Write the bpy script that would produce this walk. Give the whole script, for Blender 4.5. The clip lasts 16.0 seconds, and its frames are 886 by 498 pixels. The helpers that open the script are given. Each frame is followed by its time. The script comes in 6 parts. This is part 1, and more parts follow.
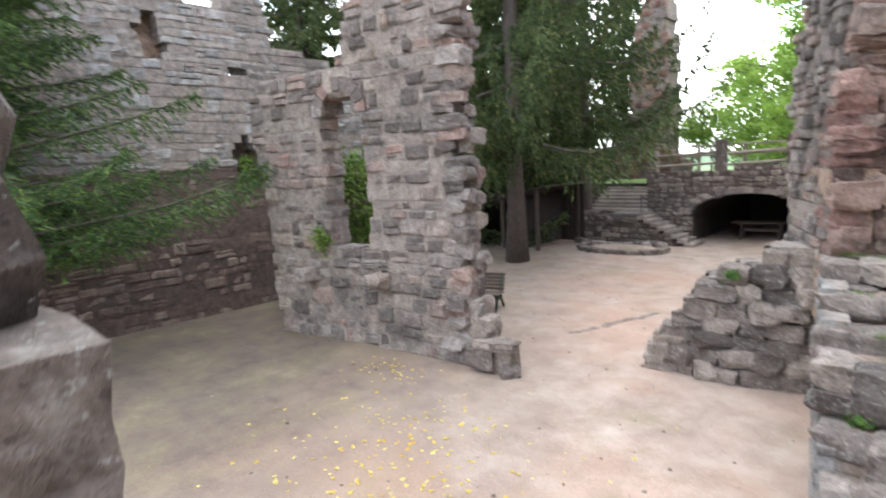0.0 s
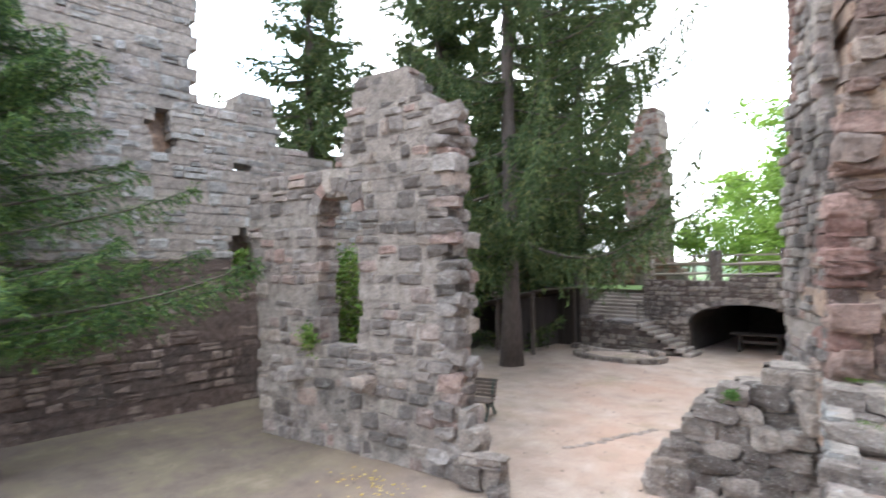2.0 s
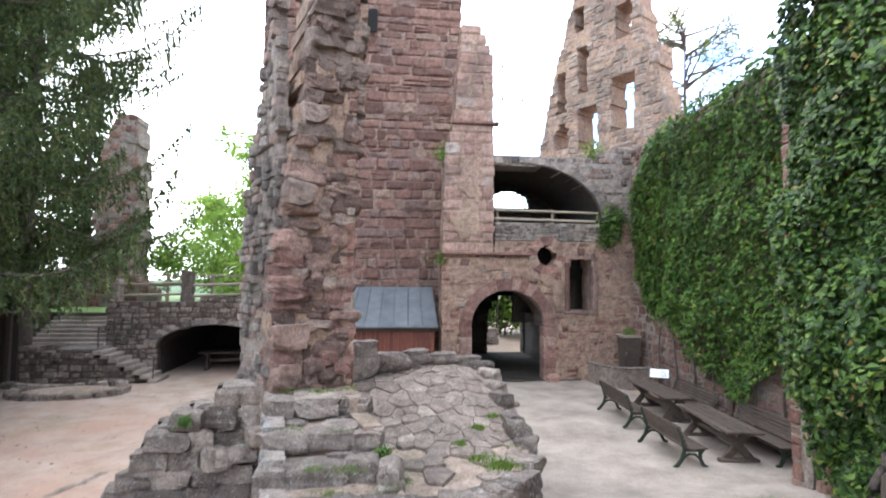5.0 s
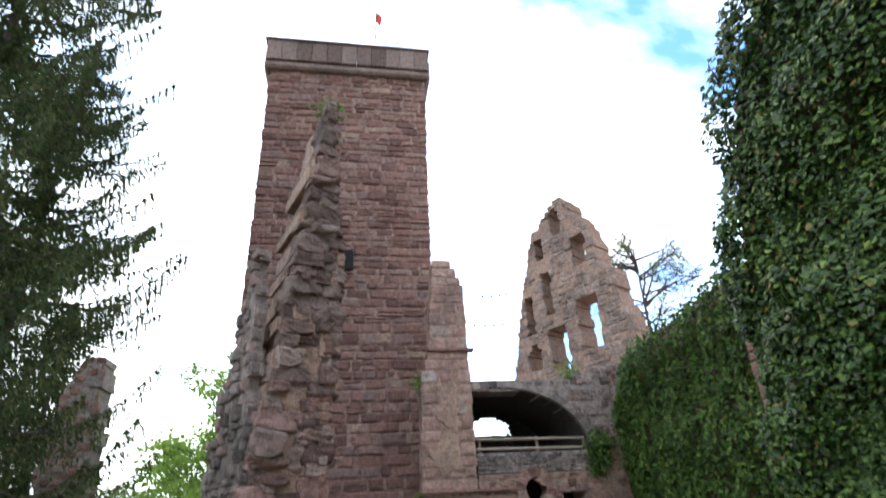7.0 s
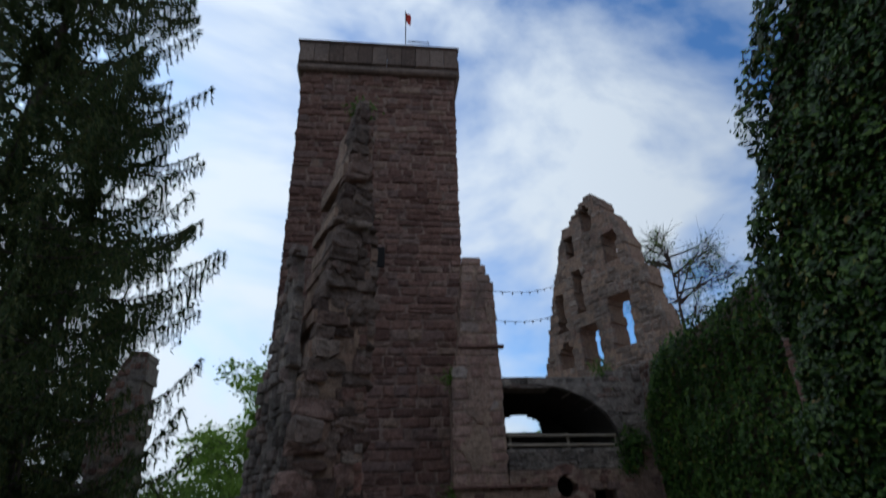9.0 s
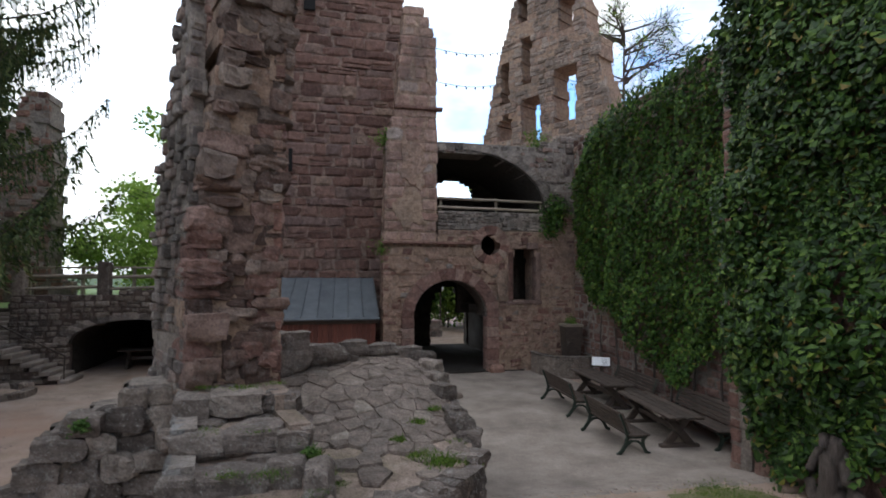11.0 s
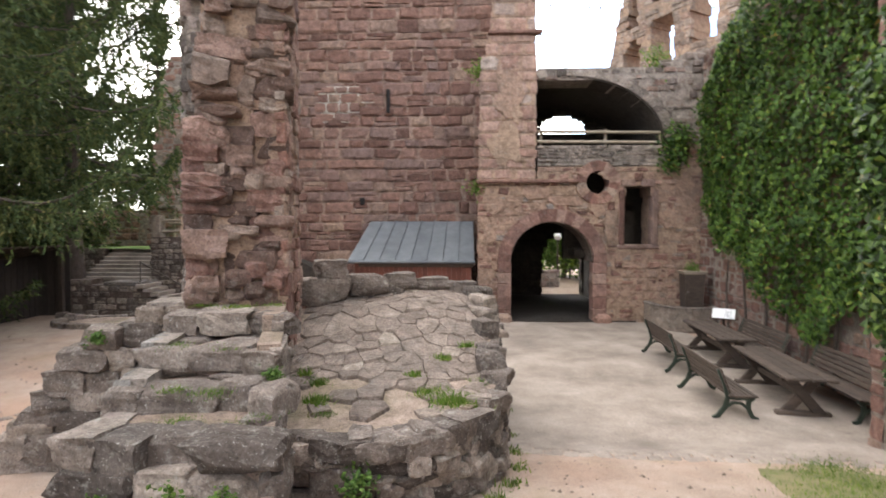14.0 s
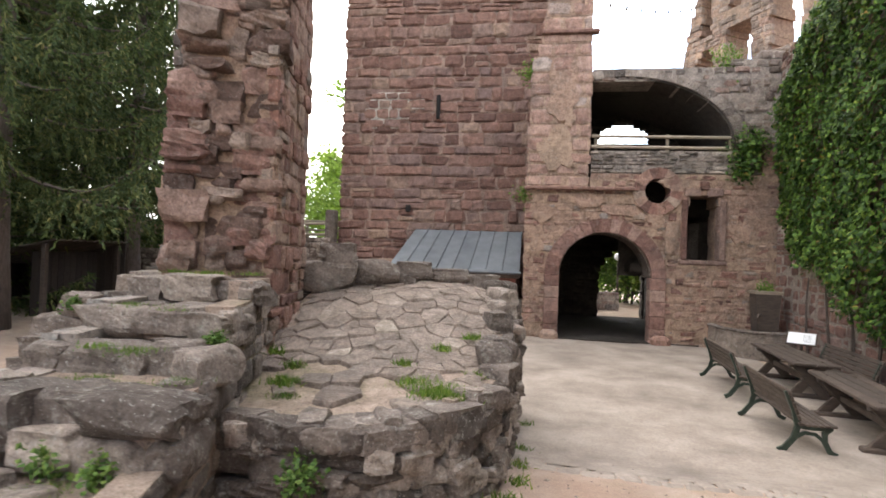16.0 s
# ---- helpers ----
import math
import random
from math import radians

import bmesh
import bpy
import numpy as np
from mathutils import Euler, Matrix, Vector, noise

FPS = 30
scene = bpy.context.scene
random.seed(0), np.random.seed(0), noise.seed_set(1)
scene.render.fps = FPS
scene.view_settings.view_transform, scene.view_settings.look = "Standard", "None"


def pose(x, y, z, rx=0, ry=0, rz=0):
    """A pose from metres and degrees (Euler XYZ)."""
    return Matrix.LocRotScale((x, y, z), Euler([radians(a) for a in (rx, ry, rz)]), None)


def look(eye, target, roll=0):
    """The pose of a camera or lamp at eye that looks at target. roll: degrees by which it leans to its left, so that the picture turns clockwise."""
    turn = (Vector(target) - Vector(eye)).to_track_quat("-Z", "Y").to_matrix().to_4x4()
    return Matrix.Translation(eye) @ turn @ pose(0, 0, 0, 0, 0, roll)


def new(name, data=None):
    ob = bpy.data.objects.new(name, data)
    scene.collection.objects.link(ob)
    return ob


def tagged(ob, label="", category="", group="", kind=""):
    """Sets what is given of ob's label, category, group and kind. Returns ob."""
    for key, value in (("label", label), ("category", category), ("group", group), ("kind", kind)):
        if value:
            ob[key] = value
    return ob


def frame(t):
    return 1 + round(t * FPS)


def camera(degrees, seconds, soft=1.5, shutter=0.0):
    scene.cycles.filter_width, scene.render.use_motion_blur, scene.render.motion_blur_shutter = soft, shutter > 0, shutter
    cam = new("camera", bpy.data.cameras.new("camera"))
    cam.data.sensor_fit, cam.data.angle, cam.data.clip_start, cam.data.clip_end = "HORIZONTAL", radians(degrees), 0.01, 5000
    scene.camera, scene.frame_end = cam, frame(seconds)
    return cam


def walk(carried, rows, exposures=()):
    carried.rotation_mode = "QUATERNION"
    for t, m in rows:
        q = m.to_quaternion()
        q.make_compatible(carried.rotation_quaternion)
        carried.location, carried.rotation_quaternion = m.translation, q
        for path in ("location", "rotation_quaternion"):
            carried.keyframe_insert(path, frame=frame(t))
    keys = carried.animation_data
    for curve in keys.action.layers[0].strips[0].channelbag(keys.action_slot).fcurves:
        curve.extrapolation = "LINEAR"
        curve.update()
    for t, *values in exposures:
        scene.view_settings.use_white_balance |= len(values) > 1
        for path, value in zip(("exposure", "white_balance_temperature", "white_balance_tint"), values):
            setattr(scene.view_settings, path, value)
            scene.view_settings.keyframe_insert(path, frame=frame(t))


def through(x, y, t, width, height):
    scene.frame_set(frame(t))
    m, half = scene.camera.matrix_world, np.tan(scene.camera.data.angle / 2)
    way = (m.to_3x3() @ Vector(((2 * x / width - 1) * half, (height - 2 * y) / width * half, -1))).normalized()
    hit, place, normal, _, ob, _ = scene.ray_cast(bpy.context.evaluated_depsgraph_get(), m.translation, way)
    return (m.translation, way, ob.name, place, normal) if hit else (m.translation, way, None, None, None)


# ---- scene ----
cam = camera(78.87, 16.0, 1.7, 0.45)
# seconds, place in metres, turn in degrees
ROWS = [
    (0.0, 0.145, -0.001, 3.843, 81.26, 2.95, 44.55),
    (0.5, 0.132, 0.163, 3.935, 83.80, 1.69, 51.08),
    (1.0, 0.129, 0.234, 3.935, 84.86, 2.29, 52.77),
    (1.5, 0.089, 0.199, 3.962, 88.77, 1.81, 52.11),
    (2.0, 0.124, 0.212, 3.955, 91.45, 0.60, 44.51),
    (2.5, 0.162, 0.285, 3.964, 91.58, 1.74, 33.10),
    (3.0, 0.165, 0.383, 3.946, 90.54, 2.47, 16.39),
    (3.5, 0.223, 0.429, 3.953, 90.03, 0.68, 2.77),
    (4.0, 0.283, 0.503, 3.983, 88.53, -0.63, -2.03),
    (6.5, 0.299, 0.462, 4.211, 110.48, 2.45, -10.28),
    (7.0, 0.282, 0.451, 4.285, 116.63, 2.90, -8.79),
    (7.5, 0.249, 0.438, 4.342, 121.85, 2.92, -7.75),
    (8.0, 0.236, 0.358, 4.316, 123.42, 1.08, -5.60),
    (8.5, 0.237, 0.358, 4.258, 122.40, 1.33, -5.86),
    (9.0, 0.242, 0.320, 4.138, 116.61, 1.66, -5.85),
    (9.5, 0.200, 0.475, 4.143, 106.98, 1.45, -6.72),
    (10.0, 0.219, 0.692, 4.109, 99.33, 2.13, -10.08),
    (12.5, 1.428, 1.628, 3.595, 87.97, -1.97, -14.28),
    (13.0, 1.830, 1.764, 3.582, 85.21, -0.68, -6.96),
    (13.5, 2.077, 2.063, 3.508, 85.44, 0.24, -7.55),
    (14.0, 2.361, 2.171, 3.331, 88.12, -0.06, 2.11),
    (14.5, 2.630, 2.357, 3.183, 89.06, -2.68, 3.00),
    (15.0, 2.794, 2.708, 2.932, 89.22, -3.79, 7.59),
    (15.5, 2.994, 2.878, 2.829, 89.92, -1.23, 9.52),
    (16.0, 3.124, 3.196, 2.663, 90.80, -2.16, 9.12),
]
EXPOSURES = [(0.0, 0.68, 6200, 8), (1.0, 0.82, 6100, 7), (2.5, 0.72, 6000, 7), (4.2, 0.56, 6000, 8), (6.4, 0.4, 6100, 9), (7.0, -0.35, 6050, 9), (7.5, -1.6, 5800, 7), (8.0, -2.45, 5650, 6), (8.8, -2.55, 5600, 6), (9.6, -2.72, 5450, 4), (10.0, -2.25, 5900, 6), (10.2, -2.05, 5950, 7), (11.2, -0.9, 6200, 9), (12.2, 0.22, 6750, 11), (13.0, 0.4, 6900, 11), (16.0, 0.38, 6950, 11)]
walk(cam, [(r[0], pose(*r[1:])) for r in ROWS], EXPOSURES)

# ---- sky and sun ----
SUN = Vector((-0.66, 0.64, 0.50)).normalized()
world = bpy.data.worlds.new("sky")
scene.world = world
world.use_nodes = True
wn, wl = world.node_tree.nodes, world.node_tree.links
wn.clear()
w_out = wn.new("ShaderNodeOutputWorld")
w_bg = wn.new("ShaderNodeBackground")
w_sky = wn.new("ShaderNodeTexSky")
w_sky.sky_type, w_sky.sun_disc = "NISHITA", False
w_sky.sun_elevation = math.asin(SUN.z)
w_sky.sun_rotation = math.atan2(SUN.x, SUN.y)
w_co = wn.new("ShaderNodeTexCoord")
w_map = wn.new("ShaderNodeMapping")
w_map.inputs["Scale"].default_value = (1.0, 1.0, 1.8)
w_map.inputs["Location"].default_value = (0.35, 0.1, 0.25)
w_noise = wn.new("ShaderNodeTexNoise")
w_noise.inputs["Scale"].default_value, w_noise.inputs["Detail"].default_value = 1.7, 9.0
w_noise.inputs["Roughness"].default_value = 0.55
w_noise.inputs["Distortion"].default_value = 0.5
w_ramp = wn.new("ShaderNodeValToRGB")
w_ramp.color_ramp.elements[0].position, w_ramp.color_ramp.elements[1].position = 0.35, 0.53
w_mix = wn.new("ShaderNodeMixRGB")
# clouds glow more towards the sun
w_dot = wn.new("ShaderNodeVectorMath")
w_dot.operation = "DOT_PRODUCT"
w_dot.inputs[1].default_value = SUN
w_glow = wn.new("ShaderNodeMapRange")
w_glow.inputs["From Min"].default_value, w_glow.inputs["From Max"].default_value = -0.6, 1.0
w_glow.inputs["To Min"].default_value, w_glow.inputs["To Max"].default_value = 13.0, 37.0
w_tint = wn.new("ShaderNodeMixRGB")
w_tint.blend_type, w_tint.inputs[0].default_value = "MULTIPLY", 1.0
w_tint.inputs[1].default_value = (1.0, 1.0, 1.0, 1)
wl.new(w_co.outputs["Generated"], w_dot.inputs[0])
wl.new(w_dot.outputs["Value"], w_glow.inputs["Value"])
wl.new(w_glow.outputs["Result"], w_tint.inputs[2])
wl.new(w_tint.outputs["Color"], w_mix.inputs[2])
wl.new(w_co.outputs["Generated"], w_map.inputs["Vector"])
wl.new(w_map.outputs["Vector"], w_noise.inputs["Vector"])
wl.new(w_noise.outputs["Fac"], w_ramp.inputs["Fac"])
wl.new(w_ramp.outputs["Color"], w_mix.inputs[0])
w_blue = wn.new("ShaderNodeMixRGB")
w_blue.blend_type, w_blue.inputs[0].default_value = "MULTIPLY", 1.0
w_blue.inputs[2].default_value = (3.5, 4.8, 6.2, 1)
wl.new(w_sky.outputs["Color"], w_blue.inputs[1])
wl.new(w_blue.outputs["Color"], w_mix.inputs[1])
wl.new(w_mix.outputs["Color"], w_bg.inputs["Color"])
w_bg.inputs["Strength"].default_value = 0.15
wl.new(w_bg.outputs["Background"], w_out.inputs["Surface"])
sun = new("sun", bpy.data.lights.new("sun", "SUN"))
sun.data.energy, sun.data.angle, sun.data.color = 1.5, radians(14), (1.0, 0.94, 0.86)
sun.matrix_world = look(SUN * 60, (0, 0, 0))

# ---- materials ----
def nodes_of(name):
    m = bpy.data.materials.new(name)
    m.use_nodes = True
    n, l = m.node_tree.nodes, m.node_tree.links
    return m, n, l, n["Principled BSDF"]


def noise_node(n, l, scale, detail=4.0, rough=0.55, vec=None):
    t = n.new("ShaderNodeTexNoise")
    t.inputs["Scale"].default_value, t.inputs["Detail"].default_value, t.inputs["Roughness"].default_value = scale, detail, rough
    if vec:
        l.new(vec, t.inputs["Vector"])
    return t


def ramp_node(n, l, fac, stops):
    r = n.new("ShaderNodeValToRGB")
    els = r.color_ramp.elements
    while len(els) < len(stops):
        els.new(0.5)
    for e, (p, c) in zip(els, stops):
        e.position, e.color = p, (*c, 1)
    l.new(fac, r.inputs["Fac"])
    return r


def mix_node(n, l, a, b, fac, kind="MIX"):
    x = n.new("ShaderNodeMixRGB")
    x.blend_type = kind
    for i, v in ((0, fac), (1, a), (2, b)):
        if isinstance(v, (int, float)):
            x.inputs[i].default_value = v
        elif isinstance(v, tuple):
            x.inputs[i].default_value = (*v, 1)
        else:
            l.new(v, x.inputs[i])
    return x.outputs["Color"]


def bump_of(n, l, b, height, strength, distance):
    k = n.new("ShaderNodeBump")
    k.inputs["Strength"].default_value, k.inputs["Distance"].default_value = strength, distance
    l.new(height, k.inputs["Height"])
    l.new(k.outputs["Normal"], b.inputs["Normal"])


def piece_random(n, l):
    """A number of its own for every stone, board or leaf."""
    oi, ge, ad, fr = n.new("ShaderNodeObjectInfo"), n.new("ShaderNodeNewGeometry"), n.new("ShaderNodeMath"), n.new("ShaderNodeMath")
    ad.operation, fr.operation = "ADD", "FRACT"
    l.new(oi.outputs["Random"], ad.inputs[0])
    l.new(ge.outputs["Random Per Island"], ad.inputs[1])
    l.new(ad.outputs[0], fr.inputs[0])
    return fr.outputs[0], ge.outputs["Position"]


def stone_mat(name, stops, grime=(0.07, 0.065, 0.06), grime_at=(0.5, 0.72), lichen=0.25, bump=0.5, grain=16.0):
    m, n, l, b = nodes_of(name)
    rnd, pos = piece_random(n, l)
    base = ramp_node(n, l, rnd, stops).outputs["Color"]
    big = noise_node(n, l, 0.55, 6.0, 0.6, pos)
    mid = noise_node(n, l, 5.0, 9.0, 0.72, pos)
    fine = noise_node(n, l, grain * 1.6, 6.0, 0.75, pos)
    tone = ramp_node(n, l, mid.outputs["Fac"], [(0.28, (0.42, 0.40, 0.38)), (0.5, (0.95, 0.94, 0.93)), (0.72, (1.42, 1.40, 1.38))]).outputs["Color"]
    c = mix_node(n, l, base, tone, 1.0, "MULTIPLY")
    dirt = ramp_node(n, l, big.outputs["Fac"], [(grime_at[0], (0, 0, 0)), (grime_at[1], (1, 1, 1))]).outputs["Color"]
    half = n.new("ShaderNodeMath")
    half.operation = "MULTIPLY"
    l.new(dirt, half.inputs[0])
    half.inputs[1].default_value = 0.6
    c = mix_node(n, l, c, grime, half.outputs[0])
    li = ramp_node(n, l, noise_node(n, l, 7.0, 5.0, 0.7, pos).outputs["Fac"], [(0.56, (0, 0, 0)), (0.7, (lichen, lichen, lichen))]).outputs["Color"]
    c = mix_node(n, l, c, (0.42, 0.40, 0.36), li)
    sp = ramp_node(n, l, fine.outputs["Fac"], [(0.32, (0.58, 0.57, 0.56)), (0.68, (1.32, 1.32, 1.32))]).outputs["Color"]
    c = mix_node(n, l, c, sp, 0.9, "MULTIPLY")
    # small pale lichen flecks and dark pits
    fleck = noise_node(n, l, 34.0, 3.0, 0.6, pos)
    c = mix_node(n, l, c, (0.46, 0.45, 0.41), ramp_node(n, l, fleck.outputs["Fac"], [(0.63, (0, 0, 0)), (0.67, (lichen, lichen, lichen))]).outputs["Color"])
    c = mix_node(n, l, c, (0.04, 0.035, 0.03), ramp_node(n, l, fleck.outputs["Fac"], [(0.33, (0.55, 0.55, 0.55)), (0.38, (0, 0, 0))]).outputs["Color"])
    l.new(c, b.inputs["Base Color"])
    b.inputs["Roughness"].default_value = 0.92
    b.inputs["Specular IOR Level"].default_value = 0.25
    h = mix_node(n, l, mid.outputs["Fac"], fine.outputs["Fac"], 0.45)
    bump_of(n, l, b, h, min(1.0, bump * 1.8), 0.09)
    return m


def plain_mat(name, a, c, scale=6.0, rough=0.8, metal=0.0, bump=0.2, stretch=None, rand=0.0, fine=40.0):
    m, n, l, b = nodes_of(name)
    rnd, pos = piece_random(n, l)
    vec = pos
    if stretch:
        mp = n.new("ShaderNodeMapping")
        mp.inputs["Scale"].default_value = stretch
        l.new(pos, mp.inputs["Vector"])
        vec = mp.outputs["Vector"]
    t = noise_node(n, l, scale, 6.0, 0.65, vec)
    f = noise_node(n, l, fine, 4.0, 0.6, vec)
    col = ramp_node(n, l, t.outputs["Fac"], [(0.3, a), (0.7, c)]).outputs["Color"]
    col = mix_node(n, l, col, ramp_node(n, l, f.outputs["Fac"], [(0.3, (0.75, 0.75, 0.75)), (0.7, (1.15, 1.15, 1.15))]).outputs["Color"], 0.7, "MULTIPLY")
    if rand:
        col = mix_node(n, l, col, ramp_node(n, l, rnd, [(0.0, (1 - rand,) * 3), (1.0, (1 + rand,) * 3)]).outputs["Color"], 1.0, "MULTIPLY")
    l.new(col, b.inputs["Base Color"])
    b.inputs["Roughness"].default_value, b.inputs["Metallic"].default_value = rough, metal
    bump_of(n, l, b, mix_node(n, l, t.outputs["Fac"], f.outputs["Fac"], 0.5), bump, 0.03)
    return m


def leaf_mat(name, stops, rough=0.55, through=0.25):
    m, n, l, b = nodes_of(name)
    rnd, pos = piece_random(n, l)
    big = noise_node(n, l, 0.8, 4.0, 0.6, pos)
    c = ramp_node(n, l, rnd, stops).outputs["Color"]
    c = mix_node(n, l, c, ramp_node(n, l, big.outputs["Fac"], [(0.3, (0.7, 0.75, 0.7)), (0.7, (1.25, 1.2, 1.1))]).outputs["Color"], 1.0, "MULTIPLY")
    l.new(c, b.inputs["Base Color"])
    b.inputs["Roughness"].default_value = rough
    b.inputs["Specular IOR Level"].default_value = 0.2
    tr, mx = n.new("ShaderNodeBsdfTranslucent"), n.new("ShaderNodeMixShader")
    l.new(c, tr.inputs["Color"])
    mx.inputs[0].default_value = through
    l.new(b.outputs[0], mx.inputs[1])
    l.new(tr.outputs[0], mx.inputs[2])
    l.new(mx.outputs[0], n["Material Output"].inputs["Surface"])
    return m


RED = stone_mat("red_sandstone", [(0.0, (0.135, 0.076, 0.063)), (0.3, (0.215, 0.122, 0.10)), (0.6, (0.26, 0.155, 0.125)), (0.85, (0.20, 0.135, 0.122)), (1.0, (0.31, 0.215, 0.165))], lichen=0.15, grime_at=(0.6, 0.85))
GREY = stone_mat("weathered_grey_sandstone", [(0.0, (0.13, 0.108, 0.098)), (0.35, (0.25, 0.213, 0.194)), (0.65, (0.33, 0.29, 0.265)), (0.85, (0.31, 0.21, 0.18)), (1.0, (0.40, 0.35, 0.30))], lichen=0.4, grime_at=(0.44, 0.66))
WARM = stone_mat("pink_grey_rubble", [(0.0, (0.15, 0.085, 0.072)), (0.3, (0.27, 0.145, 0.115)), (0.6, (0.32, 0.20, 0.16)), (0.85, (0.36, 0.265, 0.21)), (1.0, (0.25, 0.215, 0.195))], lichen=0.3)
DARK = stone_mat("dark_mossy_stone", [(0.0, (0.12, 0.095, 0.08)), (0.5, (0.22, 0.18, 0.15)), (1.0, (0.31, 0.255, 0.215))], lichen=0.45, bump=0.7)
BROWN = stone_mat("brown_sandstone", [(0.0, (0.12, 0.085, 0.07)), (0.5, (0.19, 0.14, 0.118)), (1.0, (0.26, 0.20, 0.17))], lichen=0.12)
MORTAR = stone_mat("lime_mortar", [(0.0, (0.28, 0.235, 0.205)), (1.0, (0.34, 0.295, 0.26))], lichen=0.2)
MORTAR_DARK = stone_mat("dark_mortar", [(0.0, (0.10, 0.075, 0.065)), (1.0, (0.14, 0.10, 0.085))], lichen=0.1)
PLASTER = stone_mat("old_plaster", [(0.0, (0.33, 0.22, 0.17)), (1.0, (0.38, 0.27, 0.20))], lichen=0.3)
SLATE = plain_mat("lead_roof", (0.10, 0.115, 0.13), (0.17, 0.185, 0.20), 2.0, 0.55, 0.3, 0.15, None, 0.1)
WOOD = plain_mat("weathered_wood", (0.036, 0.025, 0.019), (0.088, 0.063, 0.048), 5.0, 0.8, 0, 0.4, (1, 1, 5), 0.25)
RAILWOOD = plain_mat("grey_rail_wood", (0.20, 0.16, 0.12), (0.36, 0.30, 0.23), 4.0, 0.85, 0, 0.4, (1, 1, 6), 0.2)
REDWOOD = plain_mat("red_brown_boards", (0.10, 0.03, 0.02), (0.17, 0.055, 0.035), 4.0, 0.75, 0, 0.3, (6, 6, 1), 0.2)
GREENIRON = plain_mat("green_cast_iron", (0.02, 0.035, 0.025), (0.045, 0.06, 0.045), 14.0, 0.5, 0.4, 0.2)
IRON = plain_mat("rusty_iron", (0.05, 0.04, 0.035), (0.10, 0.075, 0.06), 14.0, 0.6, 0.6, 0.2)
BARK = plain_mat("bark", (0.05, 0.038, 0.03), (0.13, 0.10, 0.085), 5.0, 0.95, 0, 1.0, (4, 4, 0.8))
WHITE = plain_mat("white_sign", (0.72, 0.74, 0.76), (0.8, 0.8, 0.8), 3.0, 0.4, 0, 0.02)
INK = plain_mat("grey_print", (0.15, 0.15, 0.15), (0.2, 0.2, 0.2), 3.0, 0.6, 0, 0.0)
REDCLOTH = plain_mat("red_flag_cloth", (0.5, 0.03, 0.02), (0.6, 0.05, 0.03), 3.0, 0.8, 0, 0.1)
SPRUCE = leaf_mat("spruce_needles", [(0.0, (0.025, 0.045, 0.018)), (0.5, (0.06, 0.09, 0.03)), (0.9, (0.11, 0.135, 0.045)), (1.0, (0.19, 0.17, 0.07))], 0.6, 0.2)
FIR = leaf_mat("fir_needles", [(0.0, (0.022, 0.05, 0.022)), (0.5, (0.055, 0.105, 0.035)), (0.85, (0.11, 0.17, 0.046)), (1.0, (0.19, 0.26, 0.062))], 0.6, 0.25)
IVY = leaf_mat("ivy_leaves", [(0.0, (0.012, 0.03, 0.008)), (0.4, (0.035, 0.08, 0.015)), (0.85, (0.095, 0.17, 0.028)), (0.97, (0.16, 0.225, 0.04)), (1.0, (0.20, 0.12, 0.03))], 0.6, 0.15)
# darker copy of IVY for the near wall, its shadow painted into the greens
IVY_SHADED = leaf_mat("glossy_shaded_ivy", [(0.0, (0.008, 0.02, 0.006)), (0.45, (0.024, 0.055, 0.011)), (0.85, (0.062, 0.115, 0.02)), (0.96, (0.11, 0.165, 0.03)), (1.0, (0.17, 0.10, 0.03))], 0.45, 0.12)
BRIGHTLEAF = leaf_mat("young_leaves", [(0.0, (0.16, 0.27, 0.04)), (0.5, (0.24, 0.37, 0.07)), (1.0, (0.32, 0.45, 0.11))], 0.5, 0.45)
GRASSLEAF = leaf_mat("grass_blades", [(0.0, (0.06, 0.12, 0.02)), (0.6, (0.11, 0.19, 0.03)), (1.0, (0.20, 0.24, 0.06))], 0.5, 0.3)
# near-black stone that carries the shade of the unlit interiors
SHADE_STONE = stone_mat("shaded_stone", [(0.0, (0.03, 0.025, 0.022)), (0.5, (0.05, 0.042, 0.036)), (1.0, (0.075, 0.06, 0.05))], lichen=0.05)
BLACK = plain_mat("opening_shade", (0.006, 0.005, 0.005), (0.012, 0.01, 0.01), 3.0, 0.95, 0, 0.1)
STEP = stone_mat("step_stone", [(0.0, (0.10, 0.082, 0.072)), (0.5, (0.20, 0.165, 0.145)), (0.85, (0.31, 0.258, 0.222)), (1.0, (0.40, 0.335, 0.29))], lichen=0.65, bump=0.6)
RUBBLE = stone_mat("broken_rubble", [(0.0, (0.10, 0.066, 0.056)), (0.35, (0.18, 0.118, 0.098)), (0.7, (0.255, 0.17, 0.14)), (1.0, (0.32, 0.255, 0.215))], lichen=0.3, bump=0.6)
PALE = stone_mat("pale_grey_stone", [(0.0, (0.20, 0.185, 0.175)), (0.4, (0.31, 0.295, 0.28)), (0.8, (0.37, 0.35, 0.33)), (1.0, (0.32, 0.255, 0.23))], lichen=0.4)
WEED = leaf_mat("weed_leaves", [(0.0, (0.04, 0.085, 0.02)), (0.6, (0.08, 0.15, 0.03)), (1.0, (0.14, 0.2, 0.05))], 0.6, 0.25)
DARKWOOD = plain_mat("shaded_boards", (0.02, 0.015, 0.012), (0.045, 0.034, 0.028), 5.0, 0.85, 0, 0.4, (5, 5, 1), 0.25)
RED_BLOCK = stone_mat("red_sandstone_blocks", [(0.0, (0.17, 0.095, 0.08)), (0.4, (0.26, 0.15, 0.125)), (0.75, (0.31, 0.19, 0.16)), (1.0, (0.36, 0.25, 0.21))], lichen=0.2, bump=0.6)
